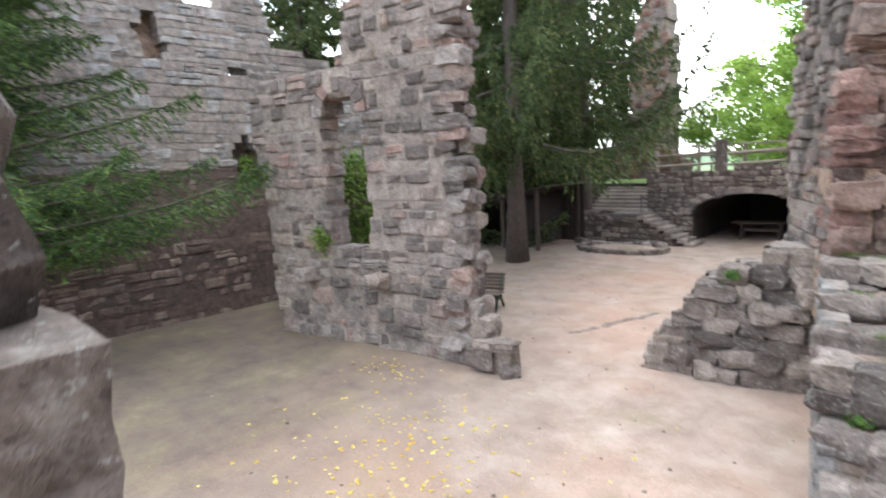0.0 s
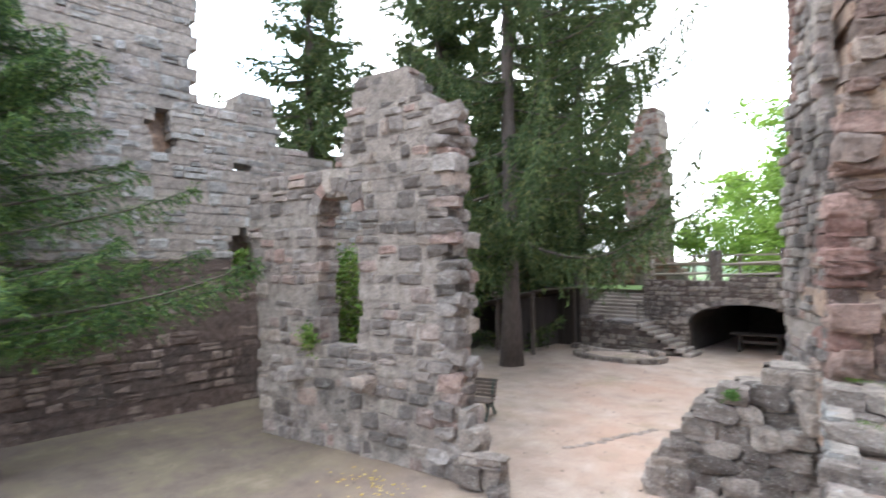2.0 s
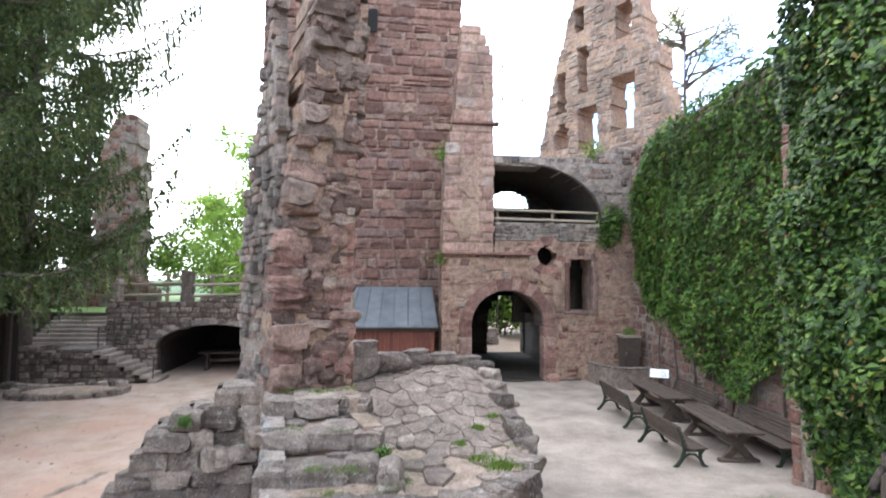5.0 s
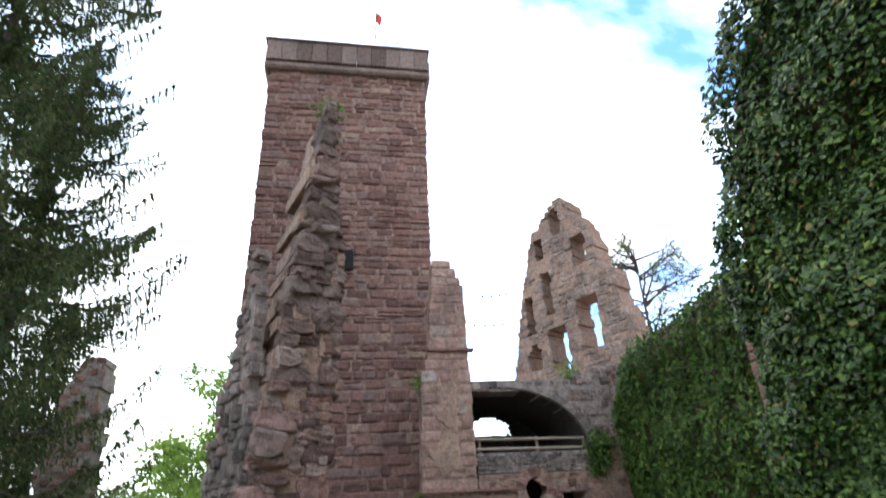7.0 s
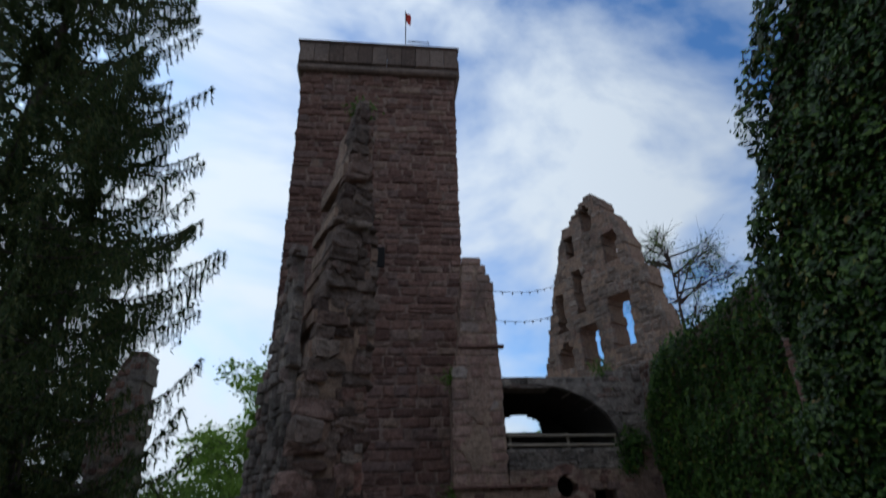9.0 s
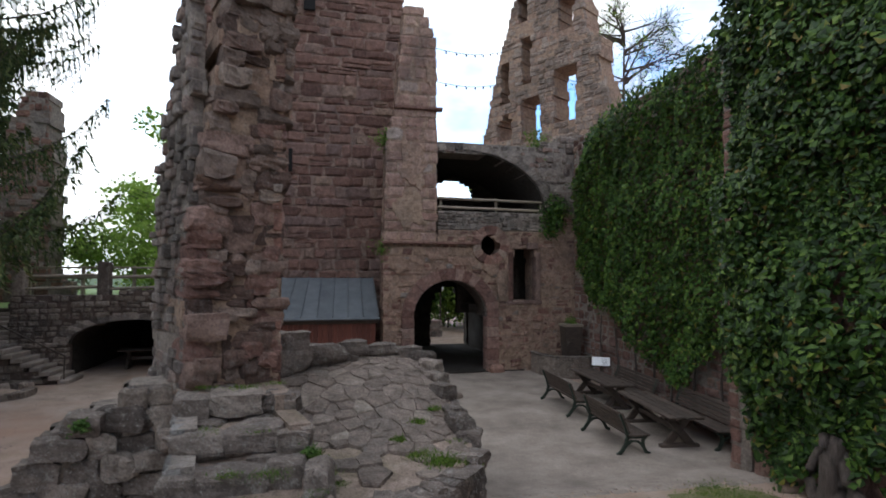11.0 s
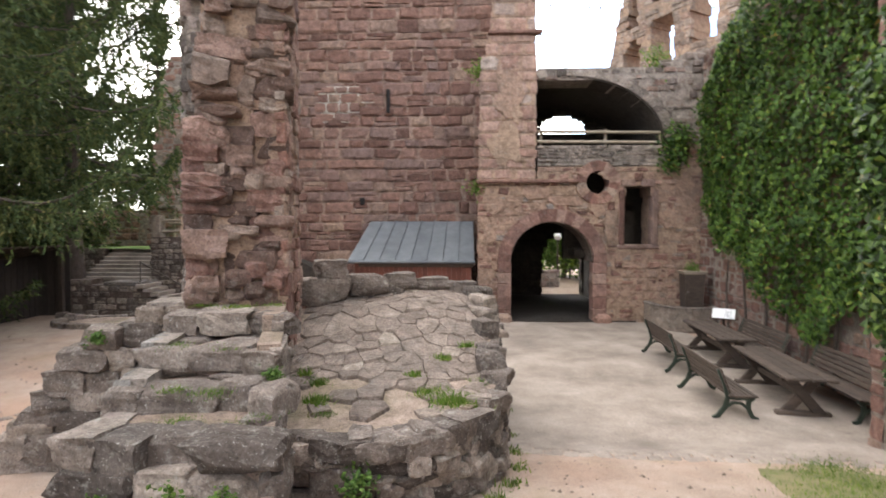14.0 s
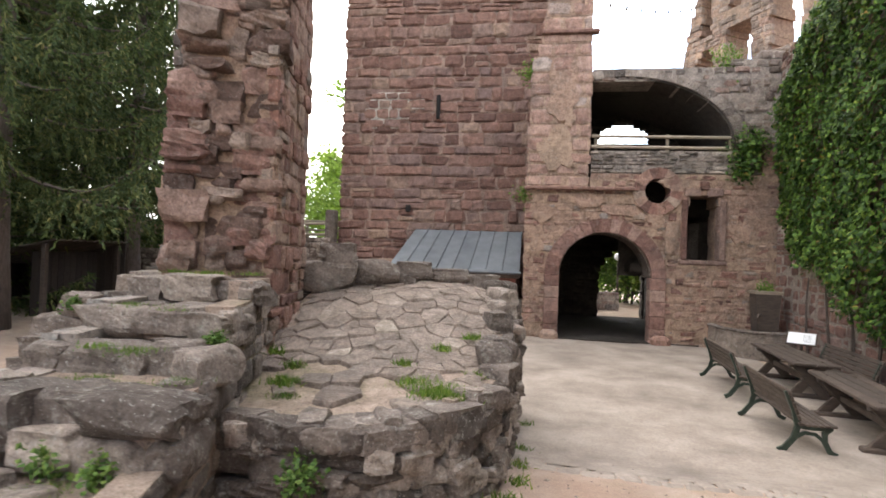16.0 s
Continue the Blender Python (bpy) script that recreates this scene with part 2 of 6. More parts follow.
ASHLAR = stone_mat("pink_ashlar", [(0.0, (0.27, 0.165, 0.135)), (0.5, (0.34, 0.215, 0.175)), (0.9, (0.37, 0.25, 0.205)), (1.0, (0.36, 0.31, 0.28))], lichen=0.3, bump=0.25)
PALE_MORTAR = stone_mat("white_mortar", [(0.0, (0.48, 0.44, 0.40)), (1.0, (0.56, 0.52, 0.47))], lichen=0.2)
GATE_GREY = stone_mat("weathered_gate_rubble", [(0.0, (0.13, 0.10, 0.088)), (0.5, (0.22, 0.172, 0.148)), (0.85, (0.29, 0.225, 0.19)), (1.0, (0.31, 0.20, 0.165))], lichen=0.35, grime_at=(0.42, 0.62))
RED_MORTAR = stone_mat("red_brown_mortar", [(0.0, (0.28, 0.19, 0.155)), (1.0, (0.33, 0.235, 0.195))], lichen=0.25)
BEIGE = stone_mat("beige_weathered_stone", [(0.0, (0.21, 0.16, 0.135)), (0.5, (0.30, 0.235, 0.20)), (0.85, (0.36, 0.295, 0.255)), (1.0, (0.30, 0.20, 0.165))], lichen=0.3)

# ---- builders ----
def mesh_ob(name, verts, faces, mat, parent=None, smooth=False, label=""):
    me = bpy.data.meshes.new(name)
    me.from_pydata([tuple(v) for v in verts], [], [tuple(f) for f in faces])
    me.materials.append(mat)
    if smooth:
        me.shade_smooth()
    ob = new(name, me)
    ob.parent = parent
    if label:
        tagged(ob, label)
    return ob


def part(name, bm, mat, parent, label="", smooth=False):
    me = bpy.data.meshes.new(name)
    bm.to_mesh(me)
    bm.free()
    me.materials.append(mat)
    if smooth:
        me.shade_smooth()
    ob = new(name, me)
    ob.parent = parent
    if label:
        tagged(ob, label)
    return ob


def empty(name, x=0, y=0, z=0, rz=0):
    ob = new(name)
    ob.matrix_world = pose(x, y, z, 0, 0, rz)
    return ob


BOX_F = [(0, 3, 2, 1), (4, 5, 6, 7), (0, 1, 5, 4), (1, 2, 6, 5), (2, 3, 7, 6), (3, 0, 4, 7)]


def box_bm(size, centre=(0, 0, 0), bevel=0.01, turn=None, bm=None):
    """A bevelled block, added to bm or to a new one."""
    b2 = bmesh.new()
    bmesh.ops.create_cube(b2, size=1, matrix=Matrix.Diagonal((*size, 1)))
    if bevel:
        bmesh.ops.bevel(b2, geom=b2.edges[:], offset=min(bevel, min(size) * 0.3), segments=1, affect="EDGES")
    m = Matrix.Translation(centre) @ (turn or Matrix())
    bmesh.ops.transform(b2, matrix=m, verts=b2.verts)
    if bm is None:
        return b2
    me = bpy.data.meshes.new("tmp")
    b2.to_mesh(me)
    b2.free()
    bm.from_mesh(me)
    bpy.data.meshes.remove(me)
    return bm


def tube_bm(points, radii, sides=8, bm=None):
    """A round bar along the points, with closed ends."""
    bm = bm or bmesh.new()
    pts = [Vector(p) for p in points]
    rings = []
    for i, p in enumerate(pts):
        d = (pts[min(i + 1, len(pts) - 1)] - pts[max(i - 1, 0)]).normalized()
        a = d.cross(Vector((0, 0, 1)) if abs(d.z) < 0.9 else Vector((1, 0, 0))).normalized()
        b = d.cross(a)
        r = radii[i] if isinstance(radii, (list, tuple)) else radii
        rings.append([bm.verts.new(p + (a * math.cos(k * math.tau / sides) + b * math.sin(k * math.tau / sides)) * r) for k in range(sides)])
    for q, s in zip(rings, rings[1:]):
        for k in range(sides):
            bm.faces.new((q[k], q[(k + 1) % sides], s[(k + 1) % sides], s[k]))
    bm.faces.new(rings[0][::-1])
    bm.faces.new(rings[-1])
    return bm


# ---- masonry ----
def make_protos(count, bulge, seed):
    """Unit stones: front at y = 0, width and height 1, depth 1; 42 triangles each."""
    rs = random.Random(seed)
    out = []
    g = [-0.5, -0.3, 0.3, 0.5]
    for k in range(count):
        vs, fs = [], []
        for j in range(4):
            for i in range(4):
                edge = i in (0, 3) or j in (0, 3)
                corner = i in (0, 3) and j in (0, 3)
                y = bulge * (0.7 + 0.7 * rs.random()) if edge else bulge * 0.6 * rs.random()
                s = rs.uniform(0.84, 0.97) if corner else 1.0
                vs.append(((g[i] + rs.uniform(-0.06, 0.06) * (1 if not edge else 0.7)) * s, y, (g[j] + rs.uniform(-0.07, 0.07)) * s))
        for j in range(3):
            for i in range(3):
                a = j * 4 + i
                fs.append((a, a + 1, a + 5, a + 4))
        loop = [0, 1, 2, 3, 7, 11, 15, 14, 13, 12, 8, 4]
        for q in loop:
            vs.append((vs[q][0] * 0.97, 1.0, vs[q][2] * 0.97))
        for k2 in range(12):
            a, b = loop[k2], loop[(k2 + 1) % 12]
            fs.append((b, a, 16 + k2, 16 + (k2 + 1) % 12))
        out.append((np.array(vs), fs))
    return out


PROTOS = make_protos(16, 0.2, 5)
proto_mesh = {}


def stone_mesh(k, mat):
    if (k, mat.name) not in proto_mesh:
        me = bpy.data.meshes.new("stone")
        me.from_pydata([tuple(v) for v in PROTOS[k][0]], [], PROTOS[k][1])
        me.materials.append(mat)
        proto_mesh[(k, mat.name)] = me
    return proto_mesh[(k, mat.name)]


def lay_stones(owner, stones, mat, near=None, singles=300, name="stone"):
    """stones: (place of the front's middle, turn about z, (length, depth, height), tilt). The nearest to the plan point are objects, the rest one mesh."""
    if near is not None:
        stones = sorted(stones, key=lambda s: ((s.translation if isinstance(s, Matrix) else s[0]) - Vector(near)).length)
    rs = random.Random(len(stones))
    verts, faces, base = [], [], 0
    for i, st in enumerate(stones):
        k = rs.randrange(len(PROTOS))
        if isinstance(st, Matrix):
            m = st
        else:
            p, rz, size, tilt = st
            m = Matrix.Translation(p) @ Matrix.Rotation(rz, 4, "Z") @ Matrix.Rotation(tilt, 4, "Y") @ Matrix.Diagonal((*size, 1))
        if i < singles:
            ob = new(name, stone_mesh(k, mat))
            ob.parent = owner
            ob.matrix_world = m
        else:
            a = np.array(m)
            verts.append(PROTOS[k][0] @ a[:3, :3].T + a[:3, 3])
            faces.extend([tuple(q + base for q in f) for f in PROTOS[k][1]])
            base += 28
    if verts:
        ob = mesh_ob("stonework", np.concatenate(verts), faces, mat, owner)
        tagged(ob, kind="stuff")


def masonry(name, o, ang, thick, z0, z1, spans, course=(0.24, 0.36), length=(0.3, 0.75), mat=None, core=None, faces="f", near=None, singles=150,
            rough=0.03, ragged=0.12, seed=1, label="", joint=0.02, depth=0.3, inset=0.045, wave=0.05, split=0.22):
    """A wall from the plan point o along the angle ang; its front faces to the right of that way. spans(z) gives the stretches that stand at a height."""
    rs = random.Random(seed)
    mat, core = mat or GREY, core or MORTAR
    d, nrm = Vector((math.cos(ang), math.sin(ang), 0)), Vector((math.sin(ang), -math.cos(ang), 0))
    org = Vector((o[0], o[1], 0))
    cv, cf, stones = [], [], []
    z = z0
    while z < z1 - 0.05:
        h = min(rs.uniform(*course), z1 - z)
        for a, b in spans(z + h / 2):
            a2, b2 = a - rs.uniform(-ragged, ragged), b + rs.uniform(-ragged, ragged)
            if b2 - a2 < 0.12:
                continue
            i0 = len(cv)
            for zz in (z - 0.01, z + h + 0.01):
                for u, v in ((a2 + inset, -inset), (b2 - inset, -inset), (b2 - inset, -thick + inset), (a2 + inset, -thick + inset)):
                    cv.append(org + d * u + nrm * v + Vector((0, 0, zz)))
            cf.extend([tuple(q + i0 for q in f) for f in BOX_F])
            for side in faces:
                u = a2
                while u < b2 - 0.02:
                    w = rs.uniform(*length)
                    if b2 - u - w < length[0] * 0.6:
                        w = b2 - u
                    out = rs.uniform(-rough, rough)
                    sway = wave * noise.noise(Vector((u * 0.55, z * 0.3, seed * 3.1)))
                    dep = min(depth, thick * 0.5)
                    fr = rs.uniform(0.35, 0.65) if (rs.random() < split and h > 0.22) else 1.0
                    for lo, hi in (((0, 1),) if fr == 1.0 else ((0, fr), (fr, 1))):
                        mid = org + d * (u + w / 2) + Vector((0, 0, z + h * (lo + hi) / 2 + sway))
                        size = (max(w - joint, 0.05), dep, max(h * (hi - lo) * rs.uniform(0.97, 1.06) - joint, 0.04))
                        turn = rs.uniform(-0.035, 0.035) - sway * 0.3
                        if side == "f":
                            stones.append((mid + nrm * (out + rs.uniform(-0.3, 0.3) * rough), ang + rs.uniform(-1, 1) * rough * 0.8, size, turn))
                        else:
                            stones.append((mid + nrm * (-thick - out), ang + math.pi, size, turn))
                    u += w
        z += h
    wall = mesh_ob(name, cv, cf, core)
    tagged(wall, label, "wall", kind="structure")
    lay_stones(wall, stones, mat, near, singles)
    return wall


def outline(points):
    """spans for masonry from the polygon's outline (u, z), closed."""
    def spans(z):
        xs = []
        for (a, za), (b, zb) in zip(points, points[1:] + points[:1]):
            if (za <= z) != (zb <= z):
                xs.append(a + (b - a) * (z - za) / (zb - za))
        xs.sort()
        return list(zip(xs[::2], xs[1::2]))
    return spans


def less(spans, holes):
    """Takes openings away: each hole is a function of z that gives (a, b) or None."""
    def cut(z):
        out = list(spans(z))
        for hole in holes:
            g = hole(z)
            if not g:
                continue
            nxt = []
            for a, b in out:
                if g[0] > a:
                    nxt.append((a, min(b, g[0])))
                if g[1] < b:
                    nxt.append((max(a, g[1]), b))
            out = [(a, b) for a, b in nxt if b - a > 0.08]
        return out
    return cut


def slot(a, b, z0, z1, arch=0.0):
    """An opening, with a round head of that rise."""
    def hole(z):
        if z0 <= z < z1 - arch:
            return a, b
        if arch and z1 - arch <= z < z1:
            s = math.sqrt(max(0.0, 1 - ((z - (z1 - arch)) / arch) ** 2))
            m, w = (a + b) / 2, (b - a) / 2 * s
            return (m - w, m + w) if w > 0.03 else None
        return None
    return hole


FACE_UP = Matrix.Rotation(radians(-90), 4, "X")


def slab(x, y, z, rz, length, width, thick, tilt=Matrix()):
    """A stone that lies with its face up at height z."""
    return Matrix.Translation((x, y, z)) @ Matrix.Rotation(rz, 4, "Z") @ tilt @ FACE_UP @ Matrix.Diagonal((length, thick, width, 1))


def make_boulders(count, seed):
    """Unit rough blocks: a closed lattice each, its corners broken off along flat planes."""
    rs = random.Random(seed * 31 + 7)
    out = []
    for k in range(count):
        bm = bmesh.new()
        bmesh.ops.create_cube(bm, size=1)
        bmesh.ops.subdivide_edges(bm, edges=bm.edges[:], cuts=4, use_grid_fill=True)
        planes = []
        for i in range(9):
            w = Vector((rs.uniform(-1, 1), rs.uniform(-1, 1), rs.uniform(-1, 1))).normalized()
            reach = 0.5 * (abs(w.x) + abs(w.y) + abs(w.z))
            planes.append((w, reach * rs.uniform(0.66, 0.92)))
        for v in bm.verts:
            c = v.co.copy()
            for w, lim in planes:
                over = v.co.dot(w) - lim
                if over > 0:
                    v.co -= w * over * 0.9
            q = c * 1.7 + Vector((k * 7.3, seed, 0))
            v.co += Vector((noise.noise(q), noise.noise(q + Vector((9, 0, 0))), noise.noise(q + Vector((0, 9, 0))))) * 0.10
            v.co += Vector((noise.noise(q * 3.1), noise.noise(q * 3.1 + Vector((5, 0, 0))), noise.noise(q * 3.1 + Vector((0, 5, 0))))) * 0.045
        me = bpy.data.meshes.new("boulder")
        bm.to_mesh(me)
        bm.free()
        out.append(me)
    return out


BOULDERS = make_boulders(18, 2)
boulder_of = {}


def boulder(name, parent, x, y, z, size, rz=0.0, mat=None, k=None, rx=0.0, ry=0.0):
    """One rough block, centred at x, y, z."""
    mat = mat or DARK
    k = int(abs(x * 37 + y * 91 + z * 13) * 10) % len(BOULDERS) if k is None else k
    if (k, mat.name) not in boulder_of:
        me = BOULDERS[k].copy()
        me.materials.append(mat)
        boulder_of[(k, mat.name)] = me
    ob = new(name, boulder_of[(k, mat.name)])
    ob.parent = parent
    m = Matrix.Translation((x, y, z)) @ Euler((rx, ry, rz)).to_matrix().to_4x4() @ Matrix.Diagonal((*size, 1))
    ob.matrix_basis = parent.matrix_world.inverted() @ m if parent else m
    return ob


def rubble_face(owner, o, ang, spans, z0, z1, mat, seed, out=(-0.1, 0.25), width=(0.25, 0.7), height=(0.16, 0.36), deep=0.5, name="stone", fill=1.0):
    """Broken wall core: rough blocks that stick out unevenly from the face."""
    rs = random.Random(seed)
    d, nrm = Vector((math.cos(ang), math.sin(ang), 0)), Vector((math.sin(ang), -math.cos(ang), 0))
    z = z0
    while z < z1:
        h = rs.uniform(*height)
        for a, b in spans(z + h / 2):
            u = a - rs.uniform(0, 0.1)
            while u < b - 0.08:
                w = min(rs.uniform(*width), b - u + 0.12)
                if rs.random() < fill:
                    p = Vector((o[0], o[1], 0)) + d * (u + w / 2) + nrm * (rs.uniform(*out) - deep * 0.35)
                    boulder(name, owner, p.x, p.y, z + h / 2 + rs.uniform(-0.04, 0.04), (w * 1.15, deep * rs.uniform(0.8, 1.2), h * rs.uniform(1.0, 1.25)), ang + rs.uniform(-0.3, 0.3), mat, rs.randrange(len(BOULDERS)), rs.uniform(-0.15, 0.15), rs.uniform(-0.15, 0.15))
                u += w
        z += h

# ---- ground ----
def lerp_table(table, v):
    return float(np.interp(v, [a for a, _ in table], [b for _, b in table]))


RAMP = [(-6, 2.4), (0.6, 2.4), (1.6, 2.05), (2.2, 1.75), (3.2, 1.12), (4.5, 0.78), (7.0, 0.45), (9.3, 0.22), (10.8, 0.0)]
EDGE = [(-8, -1.5), (0.7, -1.5), (1.2, -0.6), (2.4, -0.02), (3.5, -0.2), (5.5, -0.5), (9.7, -1.25), (12.0, -1.8)]


def ground_h(x, y):
    n = 0.05 * noise.noise(Vector((x * 0.35, y * 0.35, 0))) + 0.012 * noise.noise(Vector((x * 2.1, y * 2.1, 3)))
    if y < 11.0 and -7 < y and -3 < x < 14:
        k = min(1.0, max(0.0, (x - lerp_table(EDGE, y)) / 0.1))
        n += k * lerp_table(RAMP, y)
    far = max(0.0, math.hypot(x + 2, y - 12) - 45)
    return n - 0.12 * min(far, 60)


gx = sorted({round(v, 3) for v in [*np.arange(-17, 12.01, 0.16), *np.arange(-60, -17, 2.5), *np.arange(12.5, 60, 2.5), -400, -250, -150, -90, 90, 150, 250, 400]})
gy = sorted({round(v, 3) for v in [*np.arange(-5, 30.01, 0.16), *np.arange(-60, -5, 2.5), *np.arange(30.5, 80, 2.5), -400, -250, -120, 100, 150, 250, 400]})
gv = [(x, y, ground_h(x, y)) for y in gy for x in gx]
NX = len(gx)
gf = [(j * NX + i, j * NX + i + 1, (j + 1) * NX + i + 1, (j + 1) * NX + i) for j in range(len(gy) - 1) for i in range(NX - 1)]


def ground_mat():
    m, n, l, b = nodes_of("sandy_ground")
    ge = n.new("ShaderNodeNewGeometry")
    pos = ge.outputs["Position"]
    big, mid, fine = noise_node(n, l, 0.22, 5, 0.6, pos), noise_node(n, l, 1.3, 6, 0.65, pos), noise_node(n, l, 60, 3, 0.7, pos)
    c = ramp_node(n, l, mid.outputs["Fac"], [(0.25, (0.21, 0.15, 0.117)), (0.5, (0.325, 0.248, 0.20)), (0.75, (0.44, 0.355, 0.297))]).outputs["Color"]
    c = mix_node(n, l, c, (0.36, 0.22, 0.155), ramp_node(n, l, big.outputs["Fac"], [(0.44, (0, 0, 0)), (0.66, (0.8, 0.8, 0.8))]).outputs["Color"])
    moss = noise_node(n, l, 0.5, 6, 0.7, pos)
    c = mix_node(n, l, c, (0.20, 0.17, 0.095), ramp_node(n, l, moss.outputs["Fac"], [(0.54, (0, 0, 0)), (0.7, (0.6, 0.6, 0.6))]).outputs["Color"])
    # darker brown earth towards the left of the court, with a ragged edge
    sep, mr = n.new("ShaderNodeSeparateXYZ"), n.new("ShaderNodeMapRange")
    l.new(pos, sep.inputs[0])
    wob = n.new("ShaderNodeMath")
    wob.operation, wob.inputs[1].default_value = "MULTIPLY_ADD", 9.0
    l.new(moss.outputs["Fac"], wob.inputs[0])
    slant = n.new("ShaderNodeMath")
    slant.operation, slant.inputs[1].default_value = "MULTIPLY_ADD", 0.5
    l.new(sep.outputs["Y"], slant.inputs[0])
    l.new(sep.outputs["X"], slant.inputs[2])
    l.new(slant.outputs[0], wob.inputs[2])
    for k, v in (("From Min", 4.4), ("From Max", -2.2), ("To Min", 0.0), ("To Max", 0.92)):
        mr.inputs[k].default_value = v
    l.new(wob.outputs[0], mr.inputs["Value"])
    earthy = ramp_node(n, l, noise_node(n, l, 0.9, 8, 0.72, pos).outputs["Fac"], [(0.3, (0.06, 0.046, 0.036)), (0.46, (0.11, 0.084, 0.066)), (0.58, (0.135, 0.112, 0.07)), (0.75, (0.23, 0.18, 0.145))]).outputs["Color"]
    c = mix_node(n, l, c, earthy, mr.outputs["Result"])
    c = mix_node(n, l, c, ramp_node(n, l, fine.outputs["Fac"], [(0.3, (0.6, 0.59, 0.57)), (0.7, (1.25, 1.25, 1.25))]).outputs["Color"], 0.8, "MULTIPLY")
    l.new(c, b.inputs["Base Color"])
    b.inputs["Roughness"].default_value = 0.95
    bump_of(n, l, b, mix_node(n, l, mid.outputs["Fac"], fine.outputs["Fac"], 0.6), 0.5, 0.03)
    return m


SAND = ground_mat()
ground = tagged(mesh_ob("ground", gv, gf, SAND, None, True), "trodden sandy courtyard ground with mossy patches", "ground", kind="structure")
PAVING = plain_mat("worn_paving", (0.165, 0.135, 0.112), (0.37, 0.31, 0.265), 0.8, 0.9, 0, 0.5, None, 0.14, 24)

# ---- wall with the tall window slot ----
A = radians(11.5)
WIN_PTS = [(0, -0.3), (-0.05, 2.5), (-0.5, 5.75), (1.0, 6.05), (2.4, 6.0), (2.75, 6.7), (3.0, 7.8), (4.2, 7.85), (4.95, 7.15), (5.2, 6.35), (5.4, 4.8), (5.2, 3.8), (5.25, 2.5), (5.5, 1.7), (5.65, 0.9), (5.75, -0.3)]
window_wall = masonry("wall_window_slot", (-12.0, 6.29), A, 0.65, -0.2, 8.0, less(outline(WIN_PTS), [slot(1.95, 3.1, 2.3, 5.45, 0.4)]), (0.15, 0.38), (0.2, 0.6), GREY, MORTAR, "fb",
                      (-8, 7, 2), 300, 0.05, 0.1, 3, "ruined grey sandstone wall with a tall arched window slot", split=0.25, wave=0.12, inset=0.038)
rubble_face(window_wall, (-6.55, 7.42), A + math.pi / 2, outline([(0.05, -0.2), (0.0, 0.9), (0.0, 2.5), (0.0, 7.0), (0.6, 6.8), (0.65, -0.2)]), 0.0, 6.9, GREY, 4, (-0.3, 0.02), (0.25, 0.5), (0.16, 0.32), 0.5)

# ---- tall outer wall on the left court ----
OUT_PTS = [(-2, -0.3), (-2, 13.2), (2, 14.0), (7, 13.6), (11.6, 13.8), (12.05, 11.0), (12.0, 8.6), (13.2, 8.5), (13.4, 9.1), (14.5, 9.0), (14.6, 7.6), (16.5, 7.4), (18, 6.0), (18, -0.3)]
out_holes = [slot(3.3, 7.05, 2.0, 5.45, 1.2), slot(10.9, 11.45, 6.9, 8.2, 0.27), slot(13.1, 13.75, 3.6, 5.0, 0.3), slot(13.1, 13.6, 6.6, 7.0)]
outer_low = masonry("wall_outer_base", (-15.12, -6.0), math.pi / 2, 1.2, -0.2, 4.1, less(outline(OUT_PTS), out_holes), (0.2, 0.42), (0.25, 0.8), BROWN, MORTAR_DARK, "f", (-15, 4, 2), 250, 0.045, 0.1, 6, "brown sandstone base of the outer wall", wave=0.09, split=0.3, inset=0.02)
outer_wall = masonry("wall_outer", (-15.2, -6.0), math.pi / 2, 1.2, 4.1, 14.0, less(outline(OUT_PTS), out_holes), (0.16, 0.38), (0.2, 0.75), PALE, MORTAR, "f", (-15, 4, 5), 250, 0.06, 0.15, 7, "tall weathered grey outer wall with arched window", wave=0.09, split=0.35, inset=0.02)
mesh_ob("niche_back", [(-15.75, 4.7, 6.7), (-15.75, 5.7, 6.7), (-15.75, 5.7, 8.4), (-15.75, 4.7, 8.4), (-15.9, 4.7, 6.7), (-15.9, 5.7, 6.7), (-15.9, 5.7, 8.4), (-15.9, 4.7, 8.4)], BOX_F, PLASTER, outer_wall)
mesh_ob("niche_back", [(-15.85, 6.9, 3.4), (-15.85, 7.95, 3.4), (-15.85, 7.95, 5.2), (-15.85, 6.9, 5.2), (-16.0, 6.9, 3.4), (-16.0, 7.95, 3.4), (-16.0, 7.95, 5.2), (-16.0, 6.9, 5.2)], BOX_F, BROWN, outer_low)

OM = Matrix.Translation((-15.12, -6.0, 0)) @ Matrix.Rotation(math.pi / 2, 4, "Z")
for i in range(15):
    b0, b1 = math.pi * (i + 0.05) / 15, math.pi * (i + 0.95) / 15
    vs = [OM @ Vector((5.175 + math.cos(b) * (1.86 + r), yy, 4.25 + math.sin(b) * (1.19 + r))) for yy in (-0.04, 0.9) for r, b in ((0, b0), (0.4, b0), (0.4, b1), (0, b1))]
    mesh_ob("arch_stone", vs, BOX_F, RED_BLOCK, outer_wall)
for side in (-1, 1):
    for k, h in enumerate((0.55, 0.6, 0.5, 0.6)):
        p = OM @ Vector((5.175 + side * 2.08, 0.42, 2.27 + k * 0.56))
        mesh_ob("jamb_stone", [p + Vector((a, b, c)) for c in (-0.27, 0.27) for a, b in ((-0.46, -0.22), (0.46, -0.22), (0.46, 0.22), (-0.46, 0.22))], BOX_F, RED_BLOCK, outer_wall)

